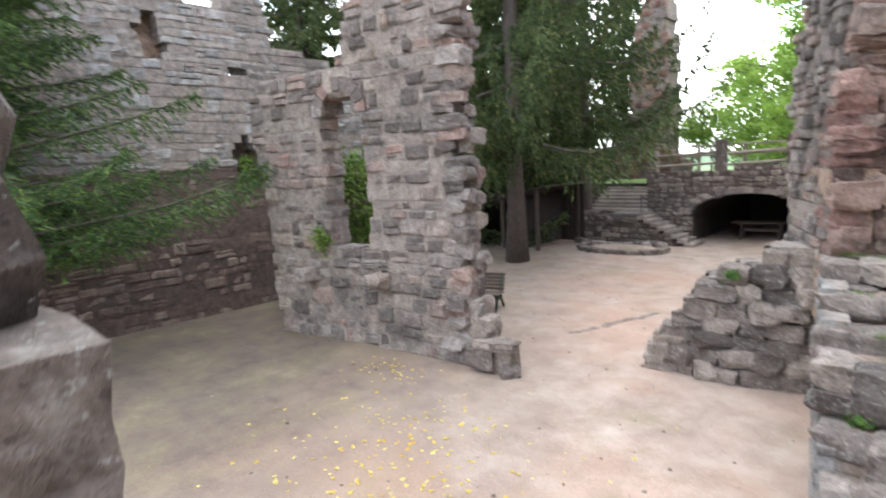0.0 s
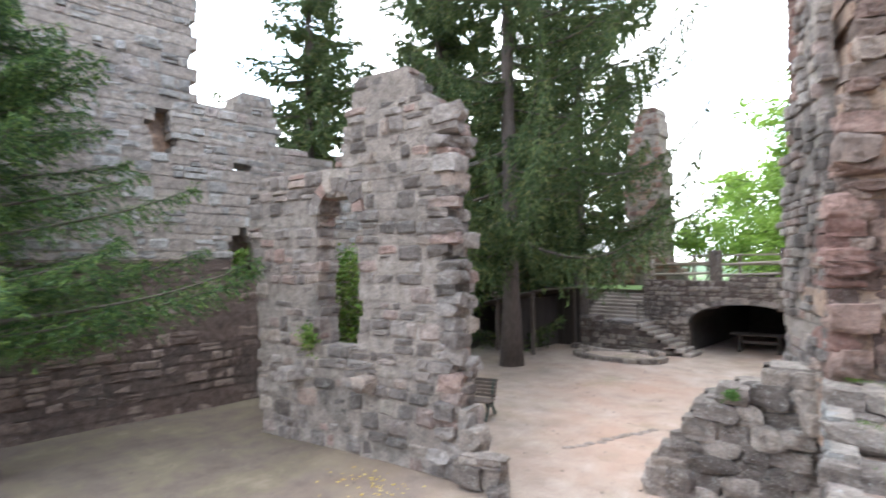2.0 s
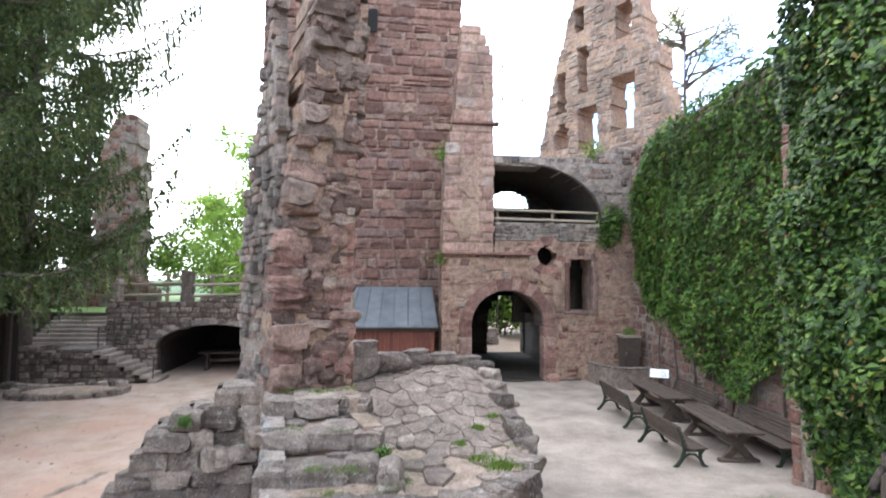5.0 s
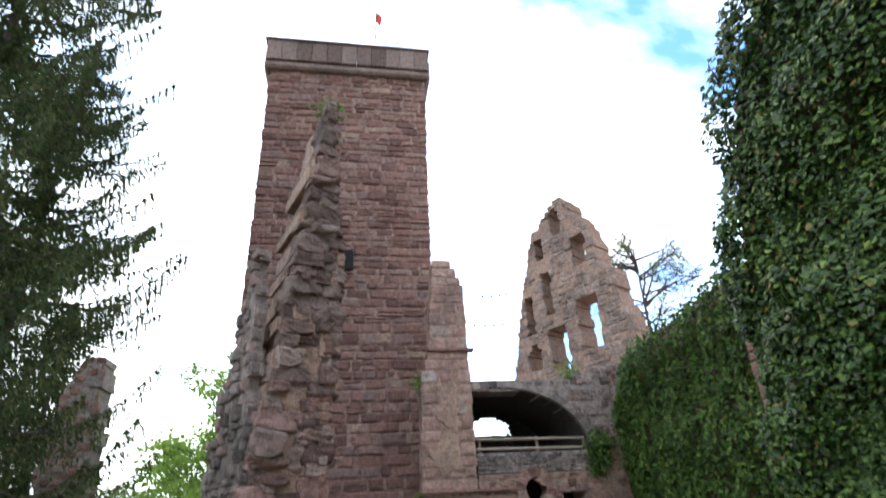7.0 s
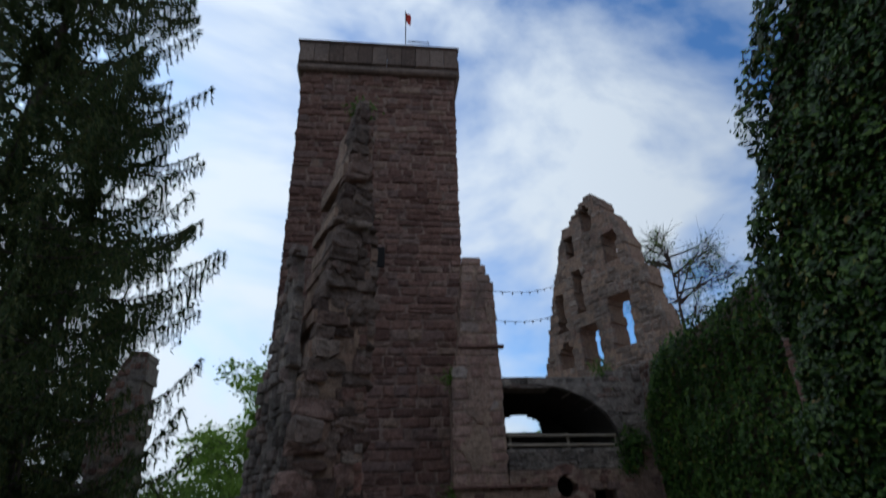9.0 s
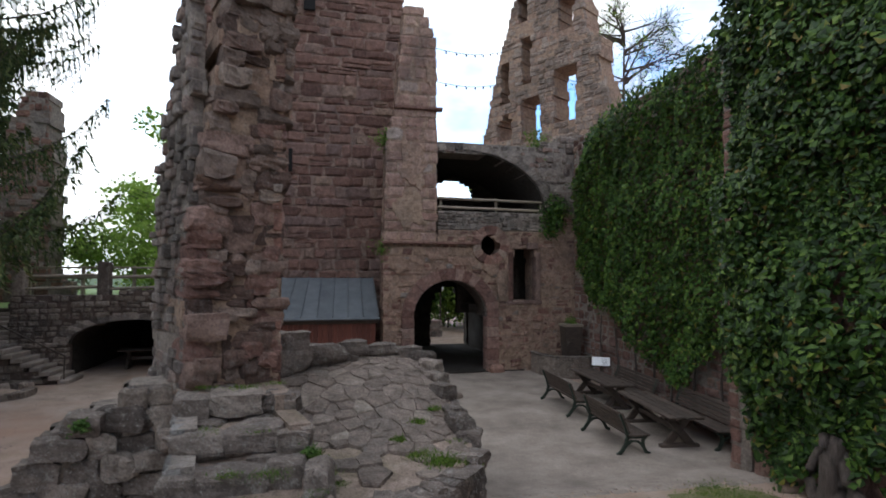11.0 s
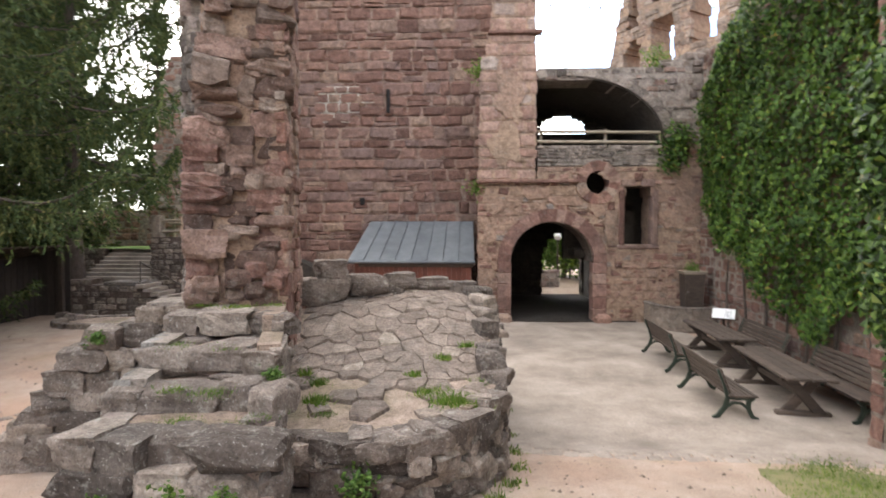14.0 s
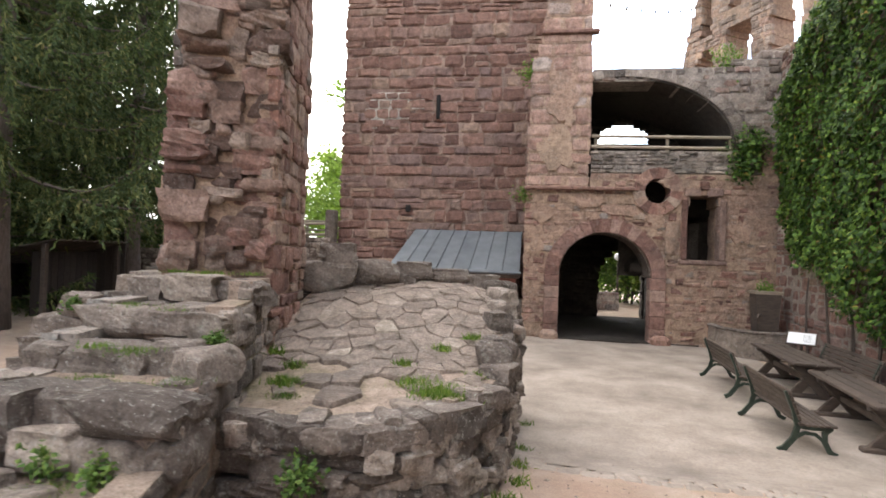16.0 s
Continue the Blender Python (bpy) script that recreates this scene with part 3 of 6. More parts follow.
# ---- low stub wall and the tall pillar of the broken cross wall ----
stub_wall = masonry("wall_stub", (-3.95, 9.15), A, 0.9, -0.2, 2.3, outline([(0, -0.2), (0.1, 0.4), (0.45, 0.9), (0.8, 1.4), (1.2, 1.85), (1.5, 2.1), (2.6, 2.25), (2.6, -0.2)]), (0.24, 0.4), (0.3, 0.65), DARK, MORTAR, "fb",
                    (-3, 9, 1), 80, 0.07, 0.12, 11, "low broken stub wall of dark rubble stone", inset=0.12)
rubble_face(stub_wall, (-3.95, 9.15), A, outline([(0, -0.2), (0.1, 0.4), (0.45, 0.9), (0.8, 1.4), (1.2, 1.8), (1.5, 2.0), (2.5, 2.1), (2.5, -0.2)]), 0.0, 2.1, STEP, 12, (-0.05, 0.15), (0.3, 0.6), (0.2, 0.34), 0.5)
AP = radians(22)
PO = (-1.535, 8.925)
PIL = [(0.2, -0.2), (0.22, 4.4), (0.38, 5.3), (0.58, 6.8), (0.8, 8.8), (0.94, 10.0), (1.12, 11.7), (1.26, 12.35), (1.49, 12.25), (1.58, 11.4), (1.72, 9.5), (1.85, 8.8), (1.81, 7.1), (1.69, 5.8), (1.65, 2.5), (1.72, -0.2)]
pillar = masonry("wall_pillar", PO, AP, 1.75, -0.2, 12.35, outline(PIL), (0.18, 0.38), (0.25, 0.7), WARM, PLASTER, "", (-1, 9.7, 3.5), 0, 0.1, 0.1, 13, "tall broken wall pillar of red sandstone rubble", inset=0.1)


def pillar_front(seed):
    """Toothed squared blocks up both edges and a hollowed core of rubble and mortar between them."""
    rs = random.Random(seed)
    d, nrm = Vector((math.cos(AP), math.sin(AP), 0)), Vector((math.sin(AP), -math.cos(AP), 0))
    spans = outline(PIL)

    def put(u, w, z, h, out, deep, mat, turn=0.1):
        p = Vector((*PO, 0)) + d * (u + w / 2) + nrm * (out - deep / 2)
        boulder("stone", pillar, p.x, p.y, z + h / 2, (w * 1.16, deep, h * 1.22), AP + rs.uniform(-turn, turn), mat, rs.randrange(len(BOULDERS)), rs.uniform(-0.07, 0.07), rs.uniform(-0.05, 0.05))

    for edge in (0, 1):
        z = 2.25
        while z < 12.2:
            h = rs.uniform(0.13, 0.33)
            for a, b in spans(z + h / 2)[:1]:
                wide = b - a
                w = min(rs.uniform(0.26, 0.6) if edge == 0 else rs.uniform(0.24, 0.5), wide * 0.55)
                u = a + rs.uniform(0.05, 0.13) if edge == 0 else b - w - rs.uniform(0.06, 0.1)
                lump = 0.1 * noise.noise(Vector((edge * 9.0, 0, z * 0.9)))
                high = z > rs.uniform(4.2, 6.5)
                put(u, w, z, h, lump + rs.uniform(-0.1, 0.14 if edge == 0 else 0.03), rs.uniform(0.55, 0.75), (RUBBLE if rs.random() < 0.4 else BROWN) if high else (RED_BLOCK if rs.random() < 0.55 else RUBBLE), 0.08)
            z += h * rs.uniform(0.98, 1.12)
    z = 2.2
    while z < 12.0:
        h = rs.uniform(0.09, 0.24)
        for a, b in spans(z + h / 2)[:1]:
            u = a + 0.28
            while u < b - 0.38:
                w = rs.uniform(0.14, 0.46)
                hollow = -0.13 + 0.14 * noise.noise(Vector((u * 1.3, 3.0, z * 0.8)))
                if rs.random() < 0.8:
                    put(u, w, z, h, hollow + rs.uniform(-0.08, 0.22), 0.5, RUBBLE if z < 6 or rs.random() < 0.4 else BROWN, 0.35)
                u += w
        z += h


pillar_front(14)
SIDE = [(0, -0.2), (0, 11.6), (0.7, 12.0), (1.25, 10.4), (1.5, 8.6), (1.9, 6.7), (1.9, -0.2)]
masonry("wall_pillar_side", (-0.04, 9.54), A + math.pi / 2, 0.3, -0.2, 12.0, outline(SIDE), (0.16, 0.34), (0.2, 0.5), WARM, PLASTER, "f", (0, 10, 3), 100, 0.03, 0.05, 14, "pillar flank of squared pink sandstone")
masonry("wall_pillar_flank", (-2.3, 11.2), radians(-64), 0.3, -0.2, 9.2, outline([(0, -0.2), (0.0, 5.2), (0.5, 6.0), (1.1, 7.2), (1.5, 8.4), (1.85, 8.9), (2.15, 5.6), (2.28, 4.6), (2.28, -0.2)]), (0.12, 0.24), (0.15, 0.38), GREY, MORTAR, "f", (-2, 10, 3), 100, 0.07, 0.12, 15, "pillar flank of pale grey rubble")

# ---- gatehouse front ----
def ring_hole(cx, cz, r):
    def hole(z):
        q = r * r - (z - cz) ** 2
        return (cx - math.sqrt(q), cx + math.sqrt(q)) if q > 0.01 else None
    return hole


def room_hole(z):
    if 6.45 <= z < 8.95:
        return 2.2, 3.2 + 3.65 * math.sqrt(max(0.0, 1 - max(0.0, (z - 6.6) / 2.4) ** 2))
    return None


GX, GY = 2.9, 22.1
GATE_PTS = [(0, -0.2), (0, 5.2), (0.06, 9.2), (0.4, 10.5), (0.75, 14.7), (1.5, 14.7), (2.1, 13.4), (2.1, 10.0), (2.2, 9.3), (4.5, 9.3), (6.6, 9.4), (8.4, 9.95), (9.6, 9.9), (9.6, -0.2)]
gate_holes = [slot(1.02, 4.45, -0.2, 3.98, 1.78), ring_hole(4.38, 5.12, 0.67), slot(5.35, 6.37, 2.85, 4.95, 0.25), room_hole]
def zone_buttress(z):
    return (0.0, 2.17) if z >= 5.22 else None


def zone_band(z):
    return (2.17, 7.6) if 5.75 <= z < 6.5 else None


def zone_crown(z):
    return (2.17, 9.7) if z >= 6.5 else None


gate_spans = less(outline(GATE_PTS), gate_holes)
gate_wall = masonry("wall_gatehouse", (GX, GY), 0.0, 1.3, -0.1, 14.7, less(gate_spans, [zone_buttress, zone_band, zone_crown]), (0.13, 0.36), (0.18, 0.65), WARM, PLASTER, "f", (6, 22, 3), 300, 0.035, 0.03, 17,
                    "gatehouse front of pink sandstone with patches of plaster", 0.025, 0.4, 0.028, 0.1, 0.4)


def only(spans, a0, b0):
    return lambda z: [(max(a, a0), min(b, b0)) for a, b in spans(z) if min(b, b0) - max(a, a0) > 0.1]


masonry("wall_gate_buttress", (GX, GY - 0.05), 0.0, 1.2, 5.22, 14.7, only(gate_spans, 0.0, 2.15), (0.36, 0.56), (0.45, 0.95), ASHLAR, PLASTER, "f", (4, 22, 7), 80, 0.008, 0.02, 18, "buttress of smooth pink ashlar blocks with old plaster", 0.012, 0.3, 0.04, 0.0, 0.0)
masonry("wall_gate_crown", (GX, GY), 0.0, 1.2, 6.5, 10.0, only(gate_spans, 2.17, 9.7), (0.12, 0.3), (0.18, 0.5), GATE_GREY, MORTAR, "f", (10, 22, 8), 120, 0.05, 0.05, 22, "weathered grey rubble round the vaulted room", 0.02, 0.3, 0.04, 0.08, 0.2)
masonry("wall_gate_parapet", (GX, GY), 0.0, 1.2, 5.75, 6.5, only(gate_spans, 2.17, 7.6), (0.09, 0.16), (0.16, 0.5), STEP, MORTAR, "f", (7, 22, 6), 120, 0.04, 0.02, 21, "grey rubble parapet below the vaulted room", 0.02, 0.3, 0.04, 0.05, 0.0)


def arch_ring(name, cx, cz, r0, r1, y0, y1, count, mat, parent, a0=0.0, a1=math.pi, sx=1.0):
    """Wedge stones round an opening."""
    for i in range(count):
        b0, b1 = a0 + (a1 - a0) * (i + 0.015) / count, a0 + (a1 - a0) * (i + 0.985) / count
        vs = []
        for yy in (y0, y1):
            for r, b in ((r0, b0), (r1, b0), (r1, b1), (r0, b1)):
                vs.append((cx + math.cos(b) * r * sx, yy, cz + math.sin(b) * r))
        mesh_ob(name, vs, BOX_F, mat, parent)


arch_ring("arch_stone", GX + 2.735, 2.2, 1.5, 1.96, GY - 0.07, GY + 0.5, 17, RED_BLOCK, gate_wall, 0, math.pi, 1.02)
for side in (-1, 1):
    z = 0.0
    for h in (0.5, 0.42, 0.48, 0.4, 0.4):
        x = GX + 2.735 + side * 1.74
        part("jamb_stone", box_bm((0.5, 0.62, h - 0.01), (x, GY + 0.24, z + h / 2), 0.02), RED_BLOCK, gate_wall)
        z += h
arch_ring("arch_stone", GX + 4.38, 5.12, 0.42, 0.8, GY - 0.045, GY + 0.7, 16, WARM, gate_wall, 0, math.tau)
arch_ring("arch_stone", GX + 3.2, 6.6, 2.4, 2.66, GY - 0.03, GY + 0.4, 19, STEP, gate_wall, 0.06, 1.85, 1.5)
for x, z, sx, sz in ((8.16, 3.85, 0.2, 2.0), (9.36, 3.85, 0.2, 2.0), (8.76, 2.78, 1.5, 0.16), (8.4, 5.1, 0.5, 0.28), (9.1, 5.1, 0.5, 0.28), (8.76, 5.32, 0.3, 0.3)):
    part("window_stone", box_bm((sx, 0.5, sz), (x, GY + 0.21, z), 0.03), RED, gate_wall)
part("string_course", box_bm((3.7, 0.3, 0.12), (4.7, GY - 0.02, 5.16), 0.03), RED, gate_wall)
part("string_course", box_bm((1.95, 0.3, 0.14), (4.25, GY - 0.02, 10.55), 0.03), RED, gate_wall)
for x in (3.85, 7.45):
    part("guard_stone", box_bm((0.6, 0.5, 0.4), (x, GY - 0.25, 0.12), 0.12), WARM, gate_wall)


def barrel(name, cx, z0, r, y0, y1, mat, parent, thick=0.4, sx=1.0, steps=18, a1=math.pi):
    vs, fs = [], []
    for yy in (y0, y1):
        for rr in (r, r + thick):
            for i in range(steps + 1):
                a = a1 * i / steps
                vs.append((cx + math.cos(a) * rr * sx, yy, z0 + math.sin(a) * rr))
    n = steps + 1
    for i in range(steps):
        fs += [(i, i + 1, 2 * n + i + 1, 2 * n + i), (n + i + 1, n + i, 3 * n + i, 3 * n + i + 1), (i + 1, i, n + i, n + i + 1), (2 * n + i, 2 * n + i + 1, 3 * n + i + 1, 3 * n + i)]
    return mesh_ob(name, vs, fs, mat, parent)


barrel("gate_vault", GX + 2.735, 2.2, 1.46, GY + 0.1, GY + 1.4, DARK, gate_wall, 0.2, 1.02, 20)
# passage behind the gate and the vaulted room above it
# walls, floor and vaults near black: the interior shade is in their colour
part("passage_wall", box_bm((0.4, 7.0, 4.6), (3.75, GY + 4.75, 2.1), 0), SHADE_STONE, gate_wall)
part("passage_wall", box_bm((0.4, 7.0, 4.6), (8.75, GY + 4.75, 2.1), 0), SHADE_STONE, gate_wall)
part("passage_floor", box_bm((4.9, 8.6, 0.1), (6.25, GY + 4.2, 0.0), 0.01), SHADE_STONE, gate_wall, "dark worn cobbles in the passage")
part("passage_ceiling", box_bm((5.4, 7.0, 0.3), (6.25, GY + 4.75, 4.3), 0), SHADE_STONE, gate_wall)
masonry("wall_passage_end", (3.4, 30.0), 0.0, 0.8, -0.2, 6.0, less(outline([(0, -0.2), (0, 6), (6, 6), (6, -0.2)]), [slot(3.05, 5.05, -0.2, 3.2, 1.5)]), (0.3, 0.4), (0.4, 0.8), SHADE_STONE, SHADE_STONE, "f", (7, 30, 1), 60, 0.02, 0.02, 19, "far end wall of the gate passage with a pointed opening")
barrel("room_vault", GX + 3.2, 6.6, 2.34, GY + 0.03, 27.0, SHADE_STONE, gate_wall, 0.3, 1.5, 24, 1.85)
part("room_side", box_bm((0.5, 4.8, 3.6), (4.85, GY + 3.6, 7.8), 0), SHADE_STONE, gate_wall)
part("room_floor", box_bm((5.2, 5.0, 0.4), (GX + 4.575, GY + 3.6, 6.0), 0), SHADE_STONE, gate_wall)
masonry("wall_room_back", (4.8, 27.0), 0.0, 0.5, 6.0, 9.3, less(outline([(-2, 6.0), (-2, 9.6), (6, 9.6), (6, 6.0)]), [slot(1.0, 3.2, 7.75, 8.65, 0.88)]), (0.09, 0.13), (0.3, 0.6), SHADE_STONE, SHADE_STONE, "f", (6, 27, 7), 20, 0.05, 0.1, 20, "dark back wall of the vaulted room")


# ---- keep ----
keep = masonry("wall_keep", (-4.95, 25.0), 0.0, 8.8, -0.2, 28.4, outline([(0, -0.2), (0, 20), (-0.05, 28.5), (9.15, 28.5), (9.05, 20), (9.05, -0.2)]), (0.3, 0.56), (0.42, 1.3), RED, RED_MORTAR, "f", (-1, 25, 6), 300, 0.04, 0.02, 23,
               "massive square keep of red rusticated sandstone", 0.02, 0.45, 0.1, 0.02, 0.1)
masonry("wall_keep_patch", (-3.95, 24.97), 0.0, 0.3, 7.95, 9.45, outline([(0.1, 7.95), (0.0, 8.5), (0.35, 9.45), (2.3, 9.45), (2.55, 9.0), (1.9, 8.5), (1.5, 7.95)]), (0.36, 0.42), (0.4, 0.85), RED, PALE_MORTAR, "f", (-3, 25, 9), 30, 0.01, 0.1, 24, "patch of red stones set in fresh white mortar", 0.07, 0.3, 0.055, 0.02, 0.0)
part("parapet_string", box_bm((9.7, 9.4, 0.5), (-0.42, 29.4, 28.55), 0.12), BROWN, keep, "projecting moulded stone string course")
for i in range(11):
    part("parapet_block", box_bm((0.86, 0.7, 1.5), (-4.76 + i * 0.87, 24.95, 29.55), 0.04), BROWN, keep)
for x in (-5.1, 4.27):
    part("parapet_side", box_bm((0.6, 8.6, 1.5), (x, 29.7, 29.55), 0.04), BROWN, keep)
part("parapet_coping", box_bm((9.8, 0.9, 0.16), (-0.42, 24.95, 30.38), 0.04), BROWN, keep)
# black blocks on the wall face stand in for the shade inside these openings
part("arrow_slit", box_bm((0.16, 0.1, 1.0), (-0.79, 24.9, 8.8), 0.03), BLACK, keep, "narrow dark arrow slit")
part("slit_opening", box_bm((0.5, 0.1, 1.1), (-0.1, 24.9, 16.0), 0.02), BLACK, keep, "dark window opening")
part("putlog_hole", box_bm((0.2, 0.1, 0.3), (-1.9, 24.9, 4.6), 0.02), BLACK, keep)

# ---- court edge walls on the right, under the ivy ----
masonry("wall_right_far", (10.95, 22.1), -math.pi / 2 - 0.098, 1.0, -0.2, 9.6, outline([(0, -0.2), (0, 9.6), (12.0, 9.5), (12.0, -0.2)]), (0.26, 0.38), (0.35, 0.8), RED, MORTAR, "f", (9.8, 16, 1), 150, 0.02, 0.02, 29, "red sandstone court wall under ivy")
masonry("wall_right_near", (8.55, 10.0), -math.pi / 2, 1.4, -0.2, 14.5, outline([(0, -0.2), (0, 8.5), (0.6, 10.5), (1.2, 12.0), (2.0, 13.2), (3, 14.0), (16.0, 14.5), (16.0, -0.2)]), (0.3, 0.45), (0.5, 1.0), RED, RED, "f", (8.5, 7, 1), 150, 0.02, 0.02, 31, "tall red sandstone wall under thick ivy", 0.01)
masonry("wall_right_return", (8.55, 10.0), 0.0, 0.6, -0.2, 9.0, outline([(0, -0.2), (0, 8.5), (1.4, 9), (1.4, -0.2)]), (0.3, 0.45), (0.4, 0.8), RED, MORTAR, "b", (9, 10, 1), 10, 0.02, 0.02, 33, "short return of the red court wall")

# ---- bridge over the arched cellar ----
bridge = masonry("wall_bridge", (-10.6, 24.0), 0.0, 0.6, -0.2, 3.25, less(outline([(0, -0.2), (0, 3.0), (5.7, 3.25), (5.7, -0.2)]), [slot(1.95, 6.5, -0.2, 2.15, 0.9)]), (0.16, 0.26), (0.25, 0.55), DARK, MORTAR_DARK, "f", (-8, 24, 2), 200, 0.03, 0.03, 37,
                 "dark stone bridge wall with a low cellar arch")
arch_ring("arch_stone", -6.37, 1.25, 0.9, 1.1, 23.96, 24.4, 15, STEP, bridge, 1.1, math.pi, 2.52)
# vault, back and sides near black: the arch's inner shade is painted in
barrel("cellar_vault", -6.37, 1.25, 0.87, 24.05, 33.0, SHADE_STONE, bridge, 0.3, 2.5)
part("cellar_back", box_bm((4.5, 0.4, 3.2), (-6.93, 33.0, 1.5), 0), SHADE_STONE, bridge)
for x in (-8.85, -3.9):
    part("cellar_side", box_bm((0.4, 8.4, 1.5), (x, 28.8, 0.6), 0), SHADE_STONE, bridge)
GRASS = plain_mat("lawn", (0.07, 0.13, 0.025), (0.13, 0.20, 0.04), 3.0, 0.95, 0, 0.6, None, 0, 50)
tv, tf = [], []
for j in range(21):
    for i in range(33):
        x, y = -22 + i * 17.0 / 32, 25.5 + j * 1.4
        if x > -10.4:
            y = max(y, 24.3 + j * 1.4)
        tv.append((x, y, 2.55 + 0.35 * max(0.0, min(1.0, (x + 10.5) / 2)) + 0.05 * noise.noise(Vector((x, y, 0)) * 0.6)))
for j in range(20):
    for i in range(32):
        tf.append((j * 33 + i, j * 33 + i + 1, (j + 1) * 33 + i + 1, (j + 1) * 33 + i))
tagged(mesh_ob("terrace_lawn", tv, tf, GRASS, None, True), "raised terrace of short green lawn", "lawn", kind="structure")
masonry("wall_terrace", (-22.0, 25.4), 0.0, 0.5, -0.2, 2.55, outline([(0, -0.2), (0, 2.5), (8.5, 2.5), (8.5, -0.2)]), (0.2, 0.3), (0.3, 0.6), DARK, MORTAR_DARK, "f", (-14, 25, 1), 40, 0.04, 0.04, 39, "dark terrace retaining wall")

# dark chambers behind the small openings; the darkness is shade put into the colour
part("chamber_back", box_bm((4.2, 0.3, 4.0), (8.6, GY + 2.6, 4.2), 0), SHADE_STONE, gate_wall)
part("chamber_side", box_bm((0.3, 1.6, 4.0), (10.6, GY + 2.0, 4.2), 0), SHADE_STONE, gate_wall)
part("chamber_floor", box_bm((4.2, 1.6, 0.3), (8.8, GY + 2.0, 2.5), 0), SHADE_STONE, gate_wall)
part("chamber_ceiling", box_bm((4.6, 1.6, 0.3), (8.6, GY + 2.0, 5.95), 0), SHADE_STONE, gate_wall)

# arch stones over the tall window slot
WM = Matrix.Translation((-12.0, 6.29, 0)) @ Matrix.Rotation(A, 4, "Z")
for cu, cz, r0, r1, count in ((2.52, 5.02, 0.5, 0.78, 9),):
    for i in range(count):
        b0, b1 = math.pi * (i + 0.05) / count, math.pi * (i + 0.95) / count
        vs = [WM @ Vector((cu + math.cos(b) * r, yy, cz + math.sin(b) * r)) for yy in (-0.05, 0.4) for r, b in ((r0, b0), (r1, b0), (r1, b1), (r0, b1))]
        mesh_ob("arch_stone", vs, BOX_F, GREY, window_wall)

# ---- plants ----
def tris_ob(name, tri, mat, parent, label=""):
    """tri: array of n x 3 x 3."""
    tri = np.asarray(tri, dtype=float)
    n = len(tri)
    me = bpy.data.meshes.new(name)
    me.vertices.add(3 * n)
    me.vertices.foreach_set("co", tri.reshape(-1))
    me.loops.add(3 * n)
    me.loops.foreach_set("vertex_index", np.arange(3 * n, dtype=np.int32))
    me.polygons.add(n)
    me.polygons.foreach_set("loop_start", np.arange(0, 3 * n, 3, dtype=np.int32))
    me.update(calc_edges=True)
    me.validate()
    me.materials.append(mat)
    ob = new(name, me)
    ob.parent = parent
    if label:
        tagged(ob, label)
    return ob


def needles(base, way, rng, size, width, spread):
    """Thin triangles at base points, pointing along way with spread."""
    n = len(base)
    d = way + rng.normal(0, spread, (n, 3))
    d /= np.linalg.norm(d, axis=1, keepdims=True)
    s = np.cross(d, rng.normal(0, 1, (n, 3)))
    s /= np.linalg.norm(s, axis=1, keepdims=True) + 1e-9
    ln, w = size * rng.uniform(0.6, 1.3, (n, 1)), width * rng.uniform(0.7, 1.3, (n, 1))
    return np.stack([base - s * w, base + s * w, base + d * ln], 1)


